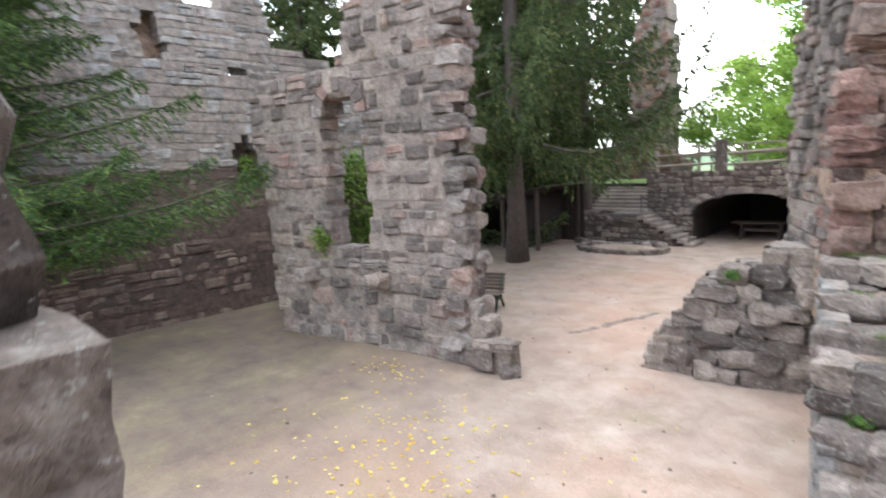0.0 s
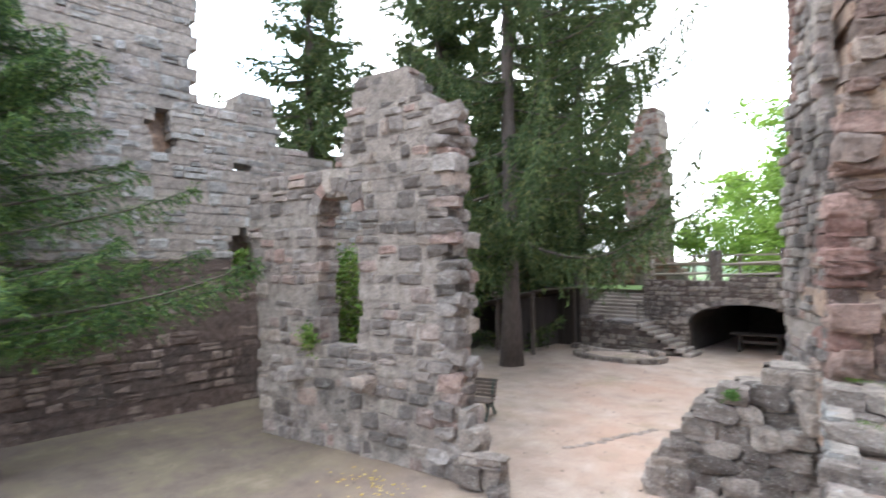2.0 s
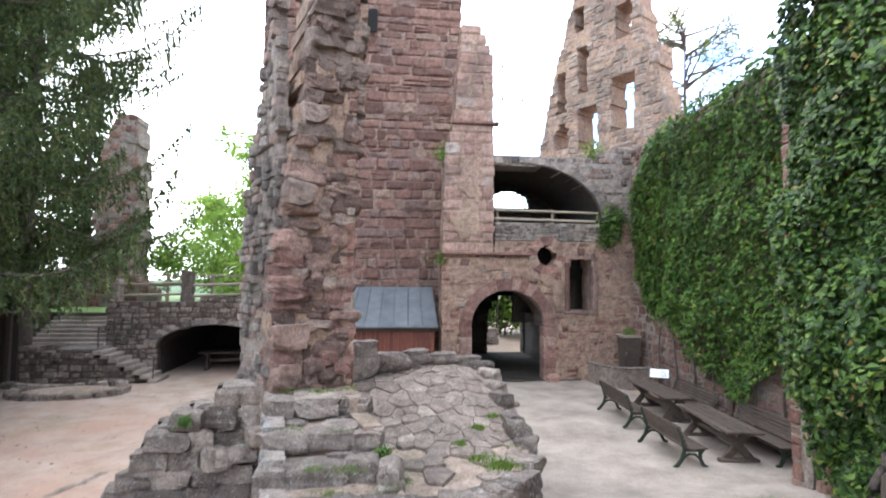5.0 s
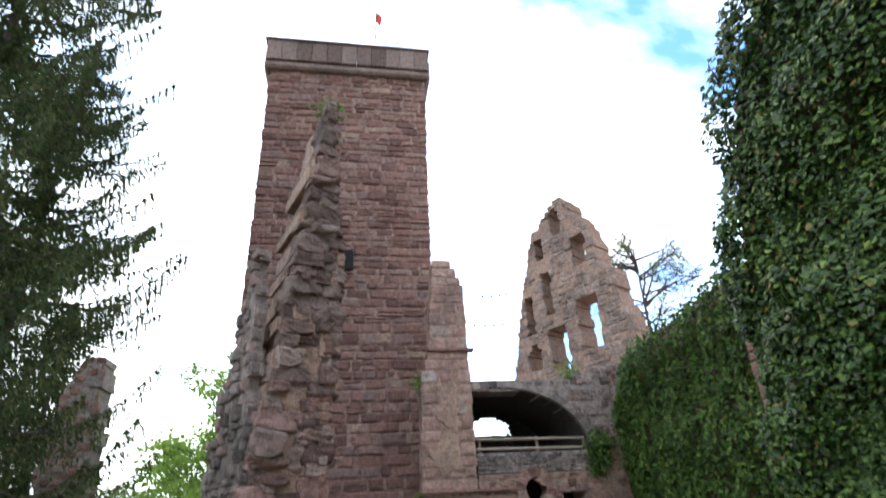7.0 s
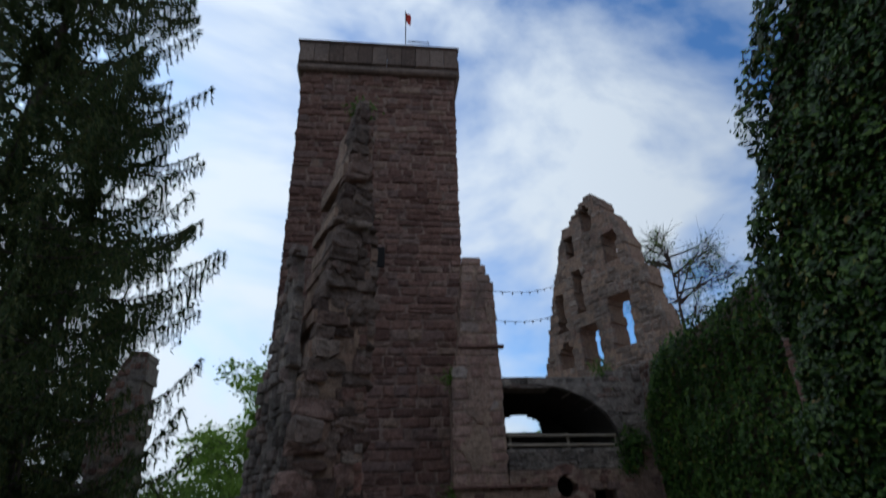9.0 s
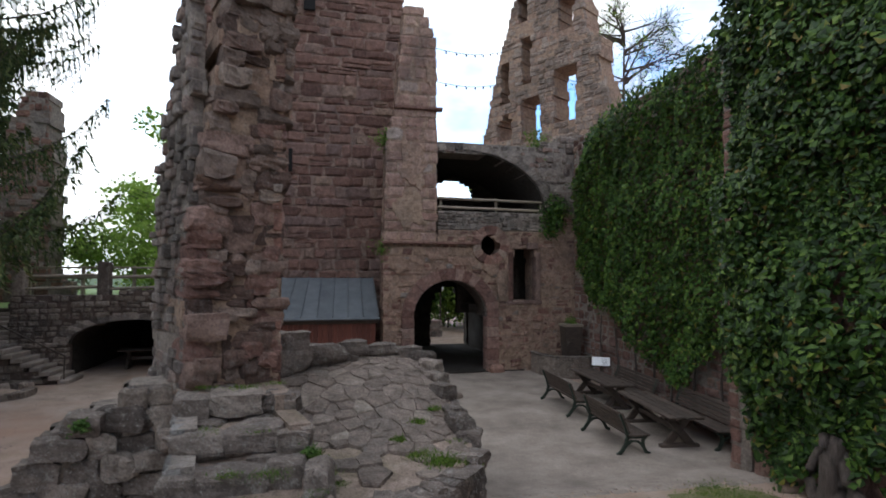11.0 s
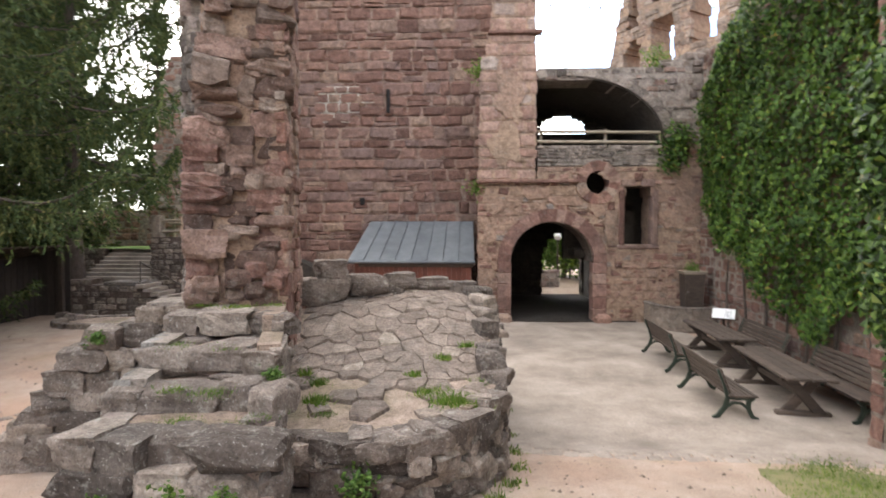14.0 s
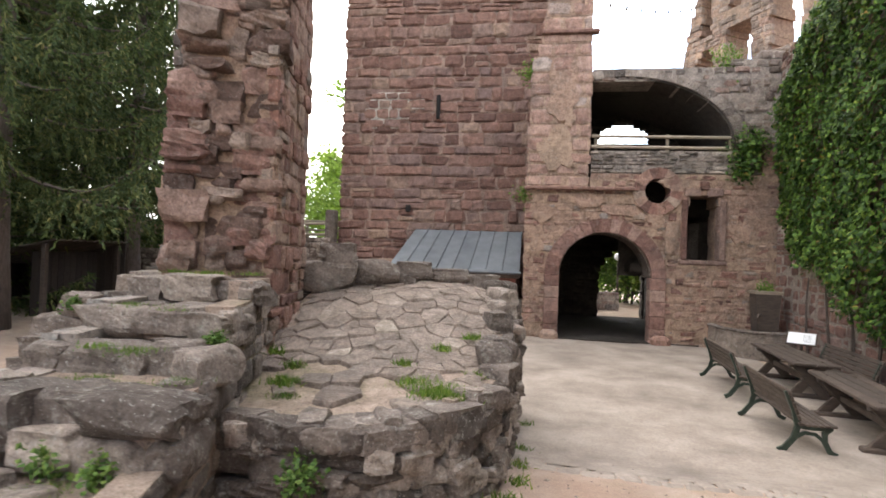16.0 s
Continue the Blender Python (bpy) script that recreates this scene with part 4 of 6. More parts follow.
def conifer(name, x, y, z, height, crown_z, radius, seed, mat, label, droop=0.5, trunk_r=0.3, size=0.16, width=0.03, per=16, whorl=0.42, hang=0.35, lean=(0, 0), gap=0.11, twig=1.0, taper=0.8, hook=0.12, spread=(0.45, 1.2)):
    rng = np.random.default_rng(seed)
    tree = tagged(empty(name, x, y, z), label, "tree")
    zs = np.linspace(0, height, 14)
    pts = [(x + lean[0] * (k / height) ** 1.5 + 0.05 * math.sin(k), y + lean[1] * (k / height) ** 1.5, z + k - 0.1) for k in zs]
    tp = part("trunk", tube_bm(pts, [trunk_r * (1.35 if i == 0 else 1) * (1 - 0.93 * k / height) + 0.012 for i, k in enumerate(zs)], 10), BARK, tree, "", True)
    tp.matrix_parent_inverse = tree.matrix_world.inverted()
    limbs = bmesh.new()
    tri = []
    zz = crown_z
    while zz < height - 0.25:
        f = (zz - crown_z) / (height - crown_z)
        for k in range(int(rng.integers(4, 7))):
            az = rng.uniform(0, math.tau)
            ln = radius * (1 - f) ** taper * rng.uniform(*spread) + 0.25
            m = 9
            s = np.linspace(0, 1, m)
            cx, cy = np.interp(zz, zs, [p[0] for p in pts]), np.interp(zz, zs, [p[1] for p in pts])
            up = 0.25 * f - droop * (1 - 0.5 * f)
            path = np.stack([cx + np.cos(az) * ln * s, cy + np.sin(az) * ln * s, z + zz + rng.uniform(-0.15, 0.15) + ln * (up * s * (1.25 - 0.75 * s ** 1.5) + hook * s ** 4 + 0.10 * s)], 1)
            path[:, :2] += np.cumsum(rng.normal(0, 0.02 * ln / 3, (m, 2)), axis=0)
            r0 = 0.02 + 0.008 * ln
            tube_bm(path.tolist(), [r0 * (1 - 0.85 * v) for v in s], 4, limbs)
            side = np.array([-math.sin(az), math.cos(az), 0])
            fwd = np.array([math.cos(az), math.sin(az), 0])
            count = int(ln / gap)
            for q in np.linspace(0.05, 1.0, max(count, 4)):
                p0 = np.array([np.interp(q, s, path[:, c]) for c in range(3)])
                ahead = fwd + np.array([0, 0, up])
                tri.append(needles(p0 + rng.normal(0, 0.05, (per // 2, 3)), np.tile(ahead, (per // 2, 1)), rng, size, width, 0.6))
                for sg in (-1, 1):
                    tl = twig * (0.28 + 0.34 * ln * 0.35) * (1.1 - 0.75 * abs(q - 0.35)) * rng.uniform(0.6, 1.2) * (0.45 if q > 0.9 else 1)
                    way = side * sg * rng.uniform(0.5, 1) + fwd * rng.uniform(0.3, 0.8) + np.array([0, 0, -hang * rng.uniform(0.3, 1.6)])
                    way /= np.linalg.norm(way)
                    u = rng.uniform(0, 1, (per, 1))
                    tri.append(needles(p0 + way * tl * u - np.array([0, 0, hang * 0.25]) * u * u, np.tile(way, (per, 1)), rng, size, width, 0.45))
        zz += whorl * rng.uniform(0.7, 1.3) * (1 - 0.45 * f)
    lp = tagged(part("branchwork", limbs, BARK, tree), kind="stuff")
    lp.matrix_parent_inverse = tree.matrix_world.inverted()
    cp = tris_ob("crown", np.concatenate(tri), mat, tree)
    cp.matrix_parent_inverse = tree.matrix_world.inverted()
    return tree


def leaf_tris(c, nrm, rng, size):
    """Folded leaves: two triangles each, about their normals."""
    n = len(c)
    nrm = nrm / (np.linalg.norm(nrm, axis=1, keepdims=True) + 1e-9)
    a = np.cross(nrm, rng.normal(0, 1, (n, 3)))
    a /= np.linalg.norm(a, axis=1, keepdims=True) + 1e-9
    b = np.cross(nrm, a)
    s = size * rng.uniform(0.6, 1.3, (n, 1))
    tip, tail = c + a * s, c - a * s * 0.75
    l, r = c + b * s * 0.7 - nrm * s * 0.2, c - b * s * 0.7 - nrm * s * 0.2
    return np.concatenate([np.stack([tip, tail, l], 1), np.stack([tip, r, tail], 1)])


def ivy(name, x0, y0, x1, y1, low, high, count, size, seed, label, bulge=0.35, mat=None):
    """Ivy on a wall face from one plan point to another; low and high give its lower and upper edge along it. It faces to the right of the way."""
    rng = np.random.default_rng(seed)
    plant = tagged(empty(name, x0, y0, 0), label, "ivy")
    d = np.array([x1 - x0, y1 - y0, 0.0])
    ln = np.linalg.norm(d)
    d /= ln
    nr = np.array([d[1], -d[0], 0])
    u = rng.uniform(0, ln, count)
    lo, hi = np.interp(u, [p[0] for p in low], [p[1] for p in low]), np.interp(u, [p[0] for p in high], [p[1] for p in high])
    v = rng.uniform(0, 1, count)
    w = lo + (hi - lo) * v + rng.normal(0, 0.12, count)
    n3 = np.array([0.5 + 0.9 * noise.noise(Vector((a * 0.5, b * 0.5, seed))) + 0.5 * noise.noise(Vector((a * 1.7, b * 1.4, seed + 5))) for a, b in zip(u, w)])
    off = 0.06 + bulge * np.clip(n3, 0.05, 1.6) * rng.uniform(0.25, 1.0, count)
    c = np.array([x0, y0, 0]) + d * u[:, None] + nr * off[:, None]
    c[:, 2] += w
    nrm = nr + rng.normal(0, 0.45, (count, 3)) + np.array([0, 0, 0.45])
    ob = tris_ob("leaves", leaf_tris(c, nrm, rng, size), mat or IVY, plant)
    ob.matrix_parent_inverse = plant.matrix_world.inverted()
    return plant


def broadleaf(name, x, y, z, height, radius, seed, mat, label, count=9000, size=0.14, clump=0.7, bare=0.35, trunk_r=0.18, twigs=0):
    rng = np.random.default_rng(seed)
    tree = tagged(empty(name, x, y, z), label, "tree")
    limbs = bmesh.new()
    tips = []
    top = [(x, y, z - 0.1), (x + 0.1, y, z + height * 0.3), (x - 0.1, y + 0.1, z + height * 0.6), (x, y, z + height * 0.92)]
    tp = part("trunk", tube_bm(top, [trunk_r, trunk_r * 0.8, trunk_r * 0.45, 0.02], 8), BARK, tree, "", True)
    tp.matrix_parent_inverse = tree.matrix_world.inverted()
    for i in range(26):
        h = height * rng.uniform(bare, 0.9)
        az, el = rng.uniform(0, math.tau), rng.uniform(0.1, 0.9)
        ln = radius * rng.uniform(0.6, 1.1) * (1.15 - 0.6 * h / height)
        p = np.array([x, y, z + h])
        w = np.array([math.cos(az) * math.cos(el), math.sin(az) * math.cos(el), math.sin(el)])
        path = [p + w * ln * s + np.array([0, 0, 0.12 * ln * s * s]) + rng.normal(0, 0.04, 3) * s for s in (0, 0.35, 0.7, 1)]
        tube_bm([q.tolist() for q in path], [trunk_r * 0.35, trunk_r * 0.25, trunk_r * 0.15, 0.01], 5, limbs)
        for s in (0.45, 0.7, 0.9, 1.0):
            b0 = p + w * ln * s
            for k in range(3):
                w2 = w + rng.normal(0, 0.7, 3)
                w2 /= np.linalg.norm(w2)
                e = b0 + w2 * ln * 0.35 * rng.uniform(0.5, 1.2)
                tube_bm([b0.tolist(), ((b0 + e) / 2 + rng.normal(0, 0.04, 3)).tolist(), e.tolist()], [trunk_r * 0.1, trunk_r * 0.07, 0.006], 4, limbs)
                tips.append(e)
                for j in range(twigs):
                    w3 = w2 + rng.normal(0, 0.6, 3)
                    f0 = b0 + (e - b0) * rng.uniform(0.3, 1.0)
                    tube_bm([f0.tolist(), (f0 + w3 * rng.uniform(0.4, 1.0)).tolist()], [0.018, 0.007], 3, limbs)
    lp = tagged(part("branchwork", limbs, BARK, tree), kind="stuff")
    lp.matrix_parent_inverse = tree.matrix_world.inverted()
    tips = np.array(tips)
    c = tips[rng.integers(0, len(tips), count)] + rng.normal(0, clump * 0.45, (count, 3)) * np.array([1, 1, 0.8])
    ob = tris_ob("crown", leaf_tris(c, rng.normal(0, 0.6, (count, 3)) + np.array([0, 0, 0.7]), rng, size), mat, tree)
    ob.matrix_parent_inverse = tree.matrix_world.inverted()
    return tree


conifer("fir_tree", -13.0, 1.37, 0.0, 9.2, 2.5, 3.9, 4, FIR, "young fir with dense blue-green needles beside the outer wall", -0.02, 0.2, 0.11, 0.012, 30, 0.44, 0.4, gap=0.12, twig=1.1, spread=(0.35, 1.25))
conifer("spruce_tree", -12.7, 17.0, 0.0, 33.0, 5.0, 7.6, 5, SPRUCE, "tall dark spruce with long drooping branches", 0.42, 0.36, 0.19, 0.029, 20, 0.85, 1.5, gap=0.18, twig=0.9, taper=0.45, hook=0.34, spread=(0.45, 1.12))
conifer("spruce_tree", -13.5, 23.6, 0.2, 27.0, 5.6, 6.4, 8, SPRUCE, "tall spruce with yellowish hanging twigs by the stairs", 0.4, 0.33, 0.19, 0.029, 20, 0.85, 1.8, gap=0.18, twig=1.0, taper=0.5, hook=0.25, spread=(0.45, 1.12))
conifer("spruce_tree", -18.5, 19.0, 0.0, 26.0, 1.5, 5.5, 11, SPRUCE, "dark spruce standing behind the sheds", 0.4, 0.4, 0.24, 0.045, 10, 0.6, 0.7, gap=0.16)
ivy_far = ivy("ivy_far", 10.84, 21.0, 9.82, 10.6, [(0, 4.5), (0.8, 3.2), (1.8, 2.9), (3.2, 2.7), (5.2, 1.6), (6.5, 0.9), (7.3, 1.0), (8.1, 1.7), (8.8, 2.2), (10.4, 2.4)], [(0, 8.2), (0.7, 9.5), (4, 9.5), (10.4, 9.6)], 26000, 0.085, 21, "thick green ivy covering the red court wall", 0.6)
ivy_near = ivy("ivy_near", 8.55, 10.2, 8.55, 1.0, [(0, 2.3), (0.35, 2.1), (0.5, 0.8), (1.0, 0.4), (1.6, 0.6), (2.1, 0.8), (2.5, 0.95), (3.0, 1.2), (3.6, 1.65), (5, 1.85), (8.9, 2.0)], [(0, 8.6), (0.3, 9.4), (0.8, 11.2), (1.3, 12.4), (1.9, 13.4), (2.5, 13.9), (4, 14.6), (9.2, 15)], 46000, 0.095, 22, "very thick glossy ivy climbing the tall red wall", 0.62, IVY_SHADED)
broadleaf("broadleaf_tree", -6.5, 40.0, 2.5, 14.0, 5.0, 31, BRIGHTLEAF, "bright green young maple behind the bridge", 6500, 0.17, 0.8, 0.15)
broadleaf("broadleaf_tree", -10.5, 44.0, 2.5, 8.0, 4.5, 33, BRIGHTLEAF, "bright green bushy tree behind the lawn", 7000, 0.18, 1.0, 0.05)
broadleaf("broadleaf_tree", 21.5, 35.0, 0.0, 24.5, 5.4, 35, BRIGHTLEAF, "bare tree just coming into leaf behind the ivy", 1800, 0.09, 0.6, 0.55, 0.3, 5)
broadleaf("broadleaf_tree", 9.6, 41.0, -0.2, 8.0, 4.2, 37, BRIGHTLEAF, "green tree outside the gate passage", 14000, 0.2, 1.3, 0.04)

conifer("spruce_tree", -21.5, 13.5, 0.0, 22.0, 2.5, 5.0, 14, SPRUCE, "dark spruce outside the outer wall", 0.4, 0.35, 0.22, 0.04, 10, 0.65, 0.8, gap=0.16)
for k, (tx, ty, th) in enumerate(((-31, 33, 24), (-26, 40, 22), (-20.5, 42, 20), (-36, 24, 26), (-24, 29, 21))):
    conifer("spruce_tree", tx, ty, ground_h(tx, ty), th, 1.0, 5.2, 60 + k, SPRUCE, "dark spruce in the wood behind the lawn", 0.35, 0.35, 0.34, 0.075, 6, 0.8, 0.8, gap=0.22, twig=1.3)
conifer("spruce_tree", -17.8, 25.6, 0.0, 14.0, 0.4, 4.2, 90, SPRUCE, "bushy dark spruce behind the open shed", 0.3, 0.3, 0.24, 0.05, 14, 0.5, 0.8, gap=0.15, twig=1.2)
broadleaf("shrub", -11.3, 9.0, 0.0, 4.2, 1.5, 39, GRASSLEAF, "green shrub growing behind the window wall", 5000, 0.07, 0.6, 0.1, 0.06)
broadleaf("shrub", -17.6, 7.4, 0.0, 5.6, 1.5, 40, GRASSLEAF, "green shrub outside the outer wall", 4000, 0.08, 0.6, 0.1, 0.06)
broadleaf("shrub", -21.0, -0.5, 0.0, 3.6, 2.6, 41, BRIGHTLEAF, "bright green bush outside the arched window", 5000, 0.1, 0.9, 0.05, 0.08)
broadleaf("shrub", 9.8, 40.0, -0.1, 4.6, 3.4, 45, WEED, "dense green bush outside the gate passage", 9000, 0.16, 1.1, 0.03, 0.08)
# woody runners that carry the far ivy
inv = ivy_far.matrix_world.inverted()
for k in range(7):
    y = 12.2 + 1.15 * k
    x = 10.95 - 0.098 * (22.1 - y) - 0.06
    pts = [(x, y + 0.16 * math.sin(3.0 * t + k), 0.05 + (2.4 + 0.3 * (k % 3)) * t) for t in np.linspace(0, 1, 8)]
    part("runner", tube_bm(pts, [0.035 * (1.2 - 0.7 * t) for t in np.linspace(0, 1, 8)], 6), BARK, ivy_far, "", True).matrix_parent_inverse = inv
# wooded hills all round, far off
hv, hf = [], []
for i in range(97):
    a = math.tau * i / 96
    top = 2 + 16 * (0.5 + 0.5 * noise.noise(Vector((math.cos(a) * 2.2, math.sin(a) * 2.2, 4))))
    hv += [(math.cos(a) * 230, math.sin(a) * 230, -14), (math.cos(a) * 300, math.sin(a) * 300, top - 6), (math.cos(a) * 340, math.sin(a) * 340, top - 16)]
for i in range(96):
    for k in (0, 1):
        q = i * 3 + k
        hf.append((q + 3, q, q + 1, q + 4))
FOREST = plain_mat("distant_woods", (0.03, 0.055, 0.025), (0.09, 0.14, 0.06), 0.12, 0.95, 0, 0.3, None, 0, 1.0)
tagged(mesh_ob("backdrop", hv, hf, FOREST, None, True), "far wooded hills around the castle", "hills", kind="structure")
# old ivy stems at the foot of the wall
inv = ivy_near.matrix_world.inverted()
for k, (dx, dy, r) in enumerate(((0, 0, 0.15), (-0.1, 0.16, 0.11), (0.06, -0.16, 0.1), (-0.02, 0.3, 0.07))):
    pts = [(8.15 + dx + 0.3 * t + 0.09 * math.sin(t * 5 + k), 7.85 + dy + 0.12 * math.sin(t * 4 + k * 2) + 0.25 * t, 0.2 + 1.2 * t) for t in np.linspace(0, 1, 9)]
    part("stem", tube_bm(pts, [r * (1.5 - 0.8 * t) for t in np.linspace(0, 1, 9)], 8), BARK, ivy_near, "thick twisted grey ivy stem", True).matrix_parent_inverse = inv

for k, (sx, sy, sh) in enumerate(((-8.5, 36.0, 3.6), (-4.5, 35.0, 3.2), (-12.5, 38.0, 4.0), (-6.5, 33.5, 2.4))):
    broadleaf("shrub", sx, sy, 2.45, sh, 2.4, 50 + k, BRIGHTLEAF, "bright green hedge bush behind the lawn fence", 3500, 0.13, 0.9, 0.05, 0.07)

# ---- stepped ruin beside the ramp ----
XL = [(3.5, -0.37), (5.0, -0.65), (6.84, -0.98), (7.94, -1.15), (9.0, -1.37), (9.8, -1.52)]
XR = [(4.0, 1.62), (5.5, 1.17), (6.48, 0.88), (7.65, 0.51), (8.2, 0.35), (9.8, -0.12)]
STEPS = [(5.0, 5.75, 0.86), (5.75, 6.4, 1.14), (6.4, 7.25, 1.62), (7.25, 7.85, 1.79), (7.85, 8.6, 2.06), (8.6, 9.8, 2.34)]
SOIL = stone_mat("mossy_soil", [(0.0, (0.35, 0.265, 0.215)), (1.0, (0.42, 0.325, 0.265))], (0.12, 0.13, 0.045), (0.5, 0.66), 0.2, 0.8, 30.0)
sv, sf = [], []
for y0, y1, z in STEPS:
    i0 = len(sv)
    for zz in (-0.1, z - 0.04):
        sv += [(lerp_table(XL, y0) + 0.1, y0 + 0.08, zz), (lerp_table(XR, y0) - 0.1, y0 + 0.08, zz), (lerp_table(XR, y1) - 0.1, y1 + 0.1, zz), (lerp_table(XL, y1) + 0.1, y1 + 0.1, zz)]
    sf += [tuple(q + i0 for q in f) for f in BOX_F]
stepped = tagged(mesh_ob("stepped_ruin", sv, sf, SOIL), "stepped ruin of dark rough stones with moss and soil between", "ruin", kind="structure")
rs = random.Random(44)
for i, (y0, y1, z) in enumerate(STEPS):
    xl, xr = lerp_table(XL, y0), lerp_table(XR, y0)
    # front of the step, in courses of uneven blocks
    low = STEPS[i - 1][2] if i else z - 0.25
    for row in range(max(1, round((z - low) / 0.25))):
        x = xl - 0.02
        while x < xr - 0.1:
            w = min(rs.uniform(0.28, 0.72), xr - x)
            boulder("stone", stepped, x + w / 2, y0 + rs.uniform(0.06, 0.2) + 0.04 * (row == 0), z - 0.12 - 0.25 * row + rs.uniform(-0.05, 0.03), (w * 1.1, rs.uniform(0.36, 0.6), rs.uniform(0.25, 0.34)), rs.uniform(-0.2, 0.2), STEP)
            x += w
    # loose second row
    x = xl + 0.2
    while x < xr - 0.3:
        w = rs.uniform(0.25, 0.5)
        if rs.random() < 0.55:
            boulder("stone", stepped, x + w / 2, y0 + rs.uniform(0.5, 0.8), z - 0.08, (w * 1.1, rs.uniform(0.3, 0.45), rs.uniform(0.16, 0.26)), rs.uniform(-0.5, 0.5), STEP)
        x += w + rs.uniform(0.05, 0.25)


def step_profile(y_from, y_to, turn):
    """Outline of the steps along a flank from one plan y to another."""
    pts = [(0.0, -0.1)]
    for y0, y1, z in (STEPS if y_to > y_from else STEPS[::-1]):
        for y in ((y0, y1) if y_to > y_from else (y1, y0)):
            pts.append((abs(y - y_from) / turn, z - 0.05))
    return pts + [(abs(y_to - y_from) / turn, -0.1)]


for (xa, ya), (xb, yb), mat in (((1.32, 5.0), (-0.12, 9.8), STEP), ((-1.52, 9.8), (-0.65, 5.0), PALE)):
    an = math.atan2(yb - ya, xb - xa)
    masonry("wall_step_flank", (xa, ya), an, 0.35, -0.1, 2.3, outline(step_profile(ya, yb, abs(math.sin(an)))), (0.16, 0.3), (0.22, 0.6), mat, SOIL if mat is STEP else MORTAR, "f", (0.8, 6, 1), 90, 0.03, 0.02, 47, "rough stone flank of the stepped ruin", inset=0.05)
# ---- uncovered cellar vault ----
VZ = [(6.8, 1.1), (7.6, 1.12), (8.4, 1.2), (9.7, 1.42), (10.4, 1.66), (10.9, 1.86), (11.5, 2.08), (12.2, 2.24), (13.0, 2.28)]
LIP = [(0.0, 7.5), (0.7, 7.56), (1.3, 7.6), (1.9, 7.76), (2.4, 8.22), (2.7, 8.75), (2.86, 9.5)]


def vault_z(x, y):
    return lerp_table(VZ, y) - 0.22 * max(0.0, (x - 1.2) / 1.6) ** 2 * max(0.0, min(1.0, (y - 9.8) / 2)) - 0.12 * max(0.0, (0.6 - x) / 1.2) ** 2


vv, vf = [], []
for j in range(31):
    for i in range(19):
        x = -0.4 + i * 3.2 / 18
        y0 = lerp_table(LIP, x)
        y = y0 + (12.7 - y0) * j / 30
        vv.append((x, y, vault_z(x, y) - 0.03))
for j in range(30):
    for i in range(18):
        vf.append((j * 19 + i, j * 19 + i + 1, (j + 1) * 19 + i + 1, (j + 1) * 19 + i))
vault = tagged(mesh_ob("vault_hump", vv, vf, SOIL, None, True), "uncovered hump of an old cellar vault laid with flat stones", "ruin", kind="structure")
HUMP = stone_mat("vault_stone", [(0.0, (0.23, 0.183, 0.155)), (0.5, (0.275, 0.222, 0.188)), (0.93, (0.32, 0.262, 0.222)), (1.0, (0.42, 0.36, 0.30))], lichen=0.25, bump=0.6)
pts = []
row = 0
y = 6.85
while y < 12.75:
    x = -0.5 + (0.17 if row % 2 else 0.0)
    while x < 3.0:
        pts.append((x + rs.uniform(-0.13, 0.13), y + rs.uniform(-0.11, 0.11)))
        x += rs.choice((0.2, 0.28, 0.42))
    y += 0.255
    row += 1


def cell_of(p, others, reach=0.8):
    """The patch of plan nearer to p than to any other point."""
    poly = [(p[0] - 0.4, p[1] - 0.4), (p[0] + 0.4, p[1] - 0.4), (p[0] + 0.4, p[1] + 0.4), (p[0] - 0.4, p[1] + 0.4)]
    for q in others:
        dx, dy = q[0] - p[0], q[1] - p[1]
        dd = math.hypot(dx, dy)
        if dd < 1e-6 or dd > reach:
            continue
        lim = dd / 2 - 0.0005
        out = []
        for a, b in zip(poly, poly[1:] + poly[:1]):
            sa, sb = ((a[0] - p[0]) * dx + (a[1] - p[1]) * dy) / dd - lim, ((b[0] - p[0]) * dx + (b[1] - p[1]) * dy) / dd - lim
            if sa <= 0:
                out.append(a)
            if (sa <= 0) != (sb <= 0):
                t = sa / (sa - sb)
                out.append((a[0] + (b[0] - a[0]) * t, a[1] + (b[1] - a[1]) * t))
        poly = out
        if len(poly) < 3:
            return []
    return poly


for p in pts:
    if not (p[1] > lerp_table(LIP, p[0]) + 0.08 and lerp_table(XR, min(p[1], 9.8)) - 0.15 < p[0] < 2.78 and p[1] < 12.55):
        continue
    if p[1] < 9.3 and rs.random() < 0.62 * (9.8 - p[1]):
        continue
    poly = cell_of(p, pts)
    if len(poly) < 3:
        continue
    lift, tx, ty = rs.uniform(0.0, 0.03), rs.uniform(-0.09, 0.09), rs.uniform(-0.12, 0.06)
    n = len(poly)
    top = [(p[0] + (a - p[0]) * 0.95, p[1] + (b - p[1]) * 0.95) for a, b in poly]
    vs = [(a, b, vault_z(a, b) + lift + (a - p[0]) * tx + (b - p[1]) * ty + rs.uniform(-0.004, 0.006)) for a, b in top]
    vs += [(a, b, vault_z(a, b) + lift - 0.03 + (a - p[0]) * tx + (b - p[1]) * ty) for a, b in poly]
    vs += [(a, b, vault_z(a, b) - 0.08) for a, b in poly]
    fs = [tuple(range(n))] + [(k + n * r, k + n * (r + 1), (k + 1) % n + n * (r + 1), (k + 1) % n + n * r) for r in (0, 1) for k in range(n)]
    mesh_ob("flagstone", vs, fs, HUMP, vault)
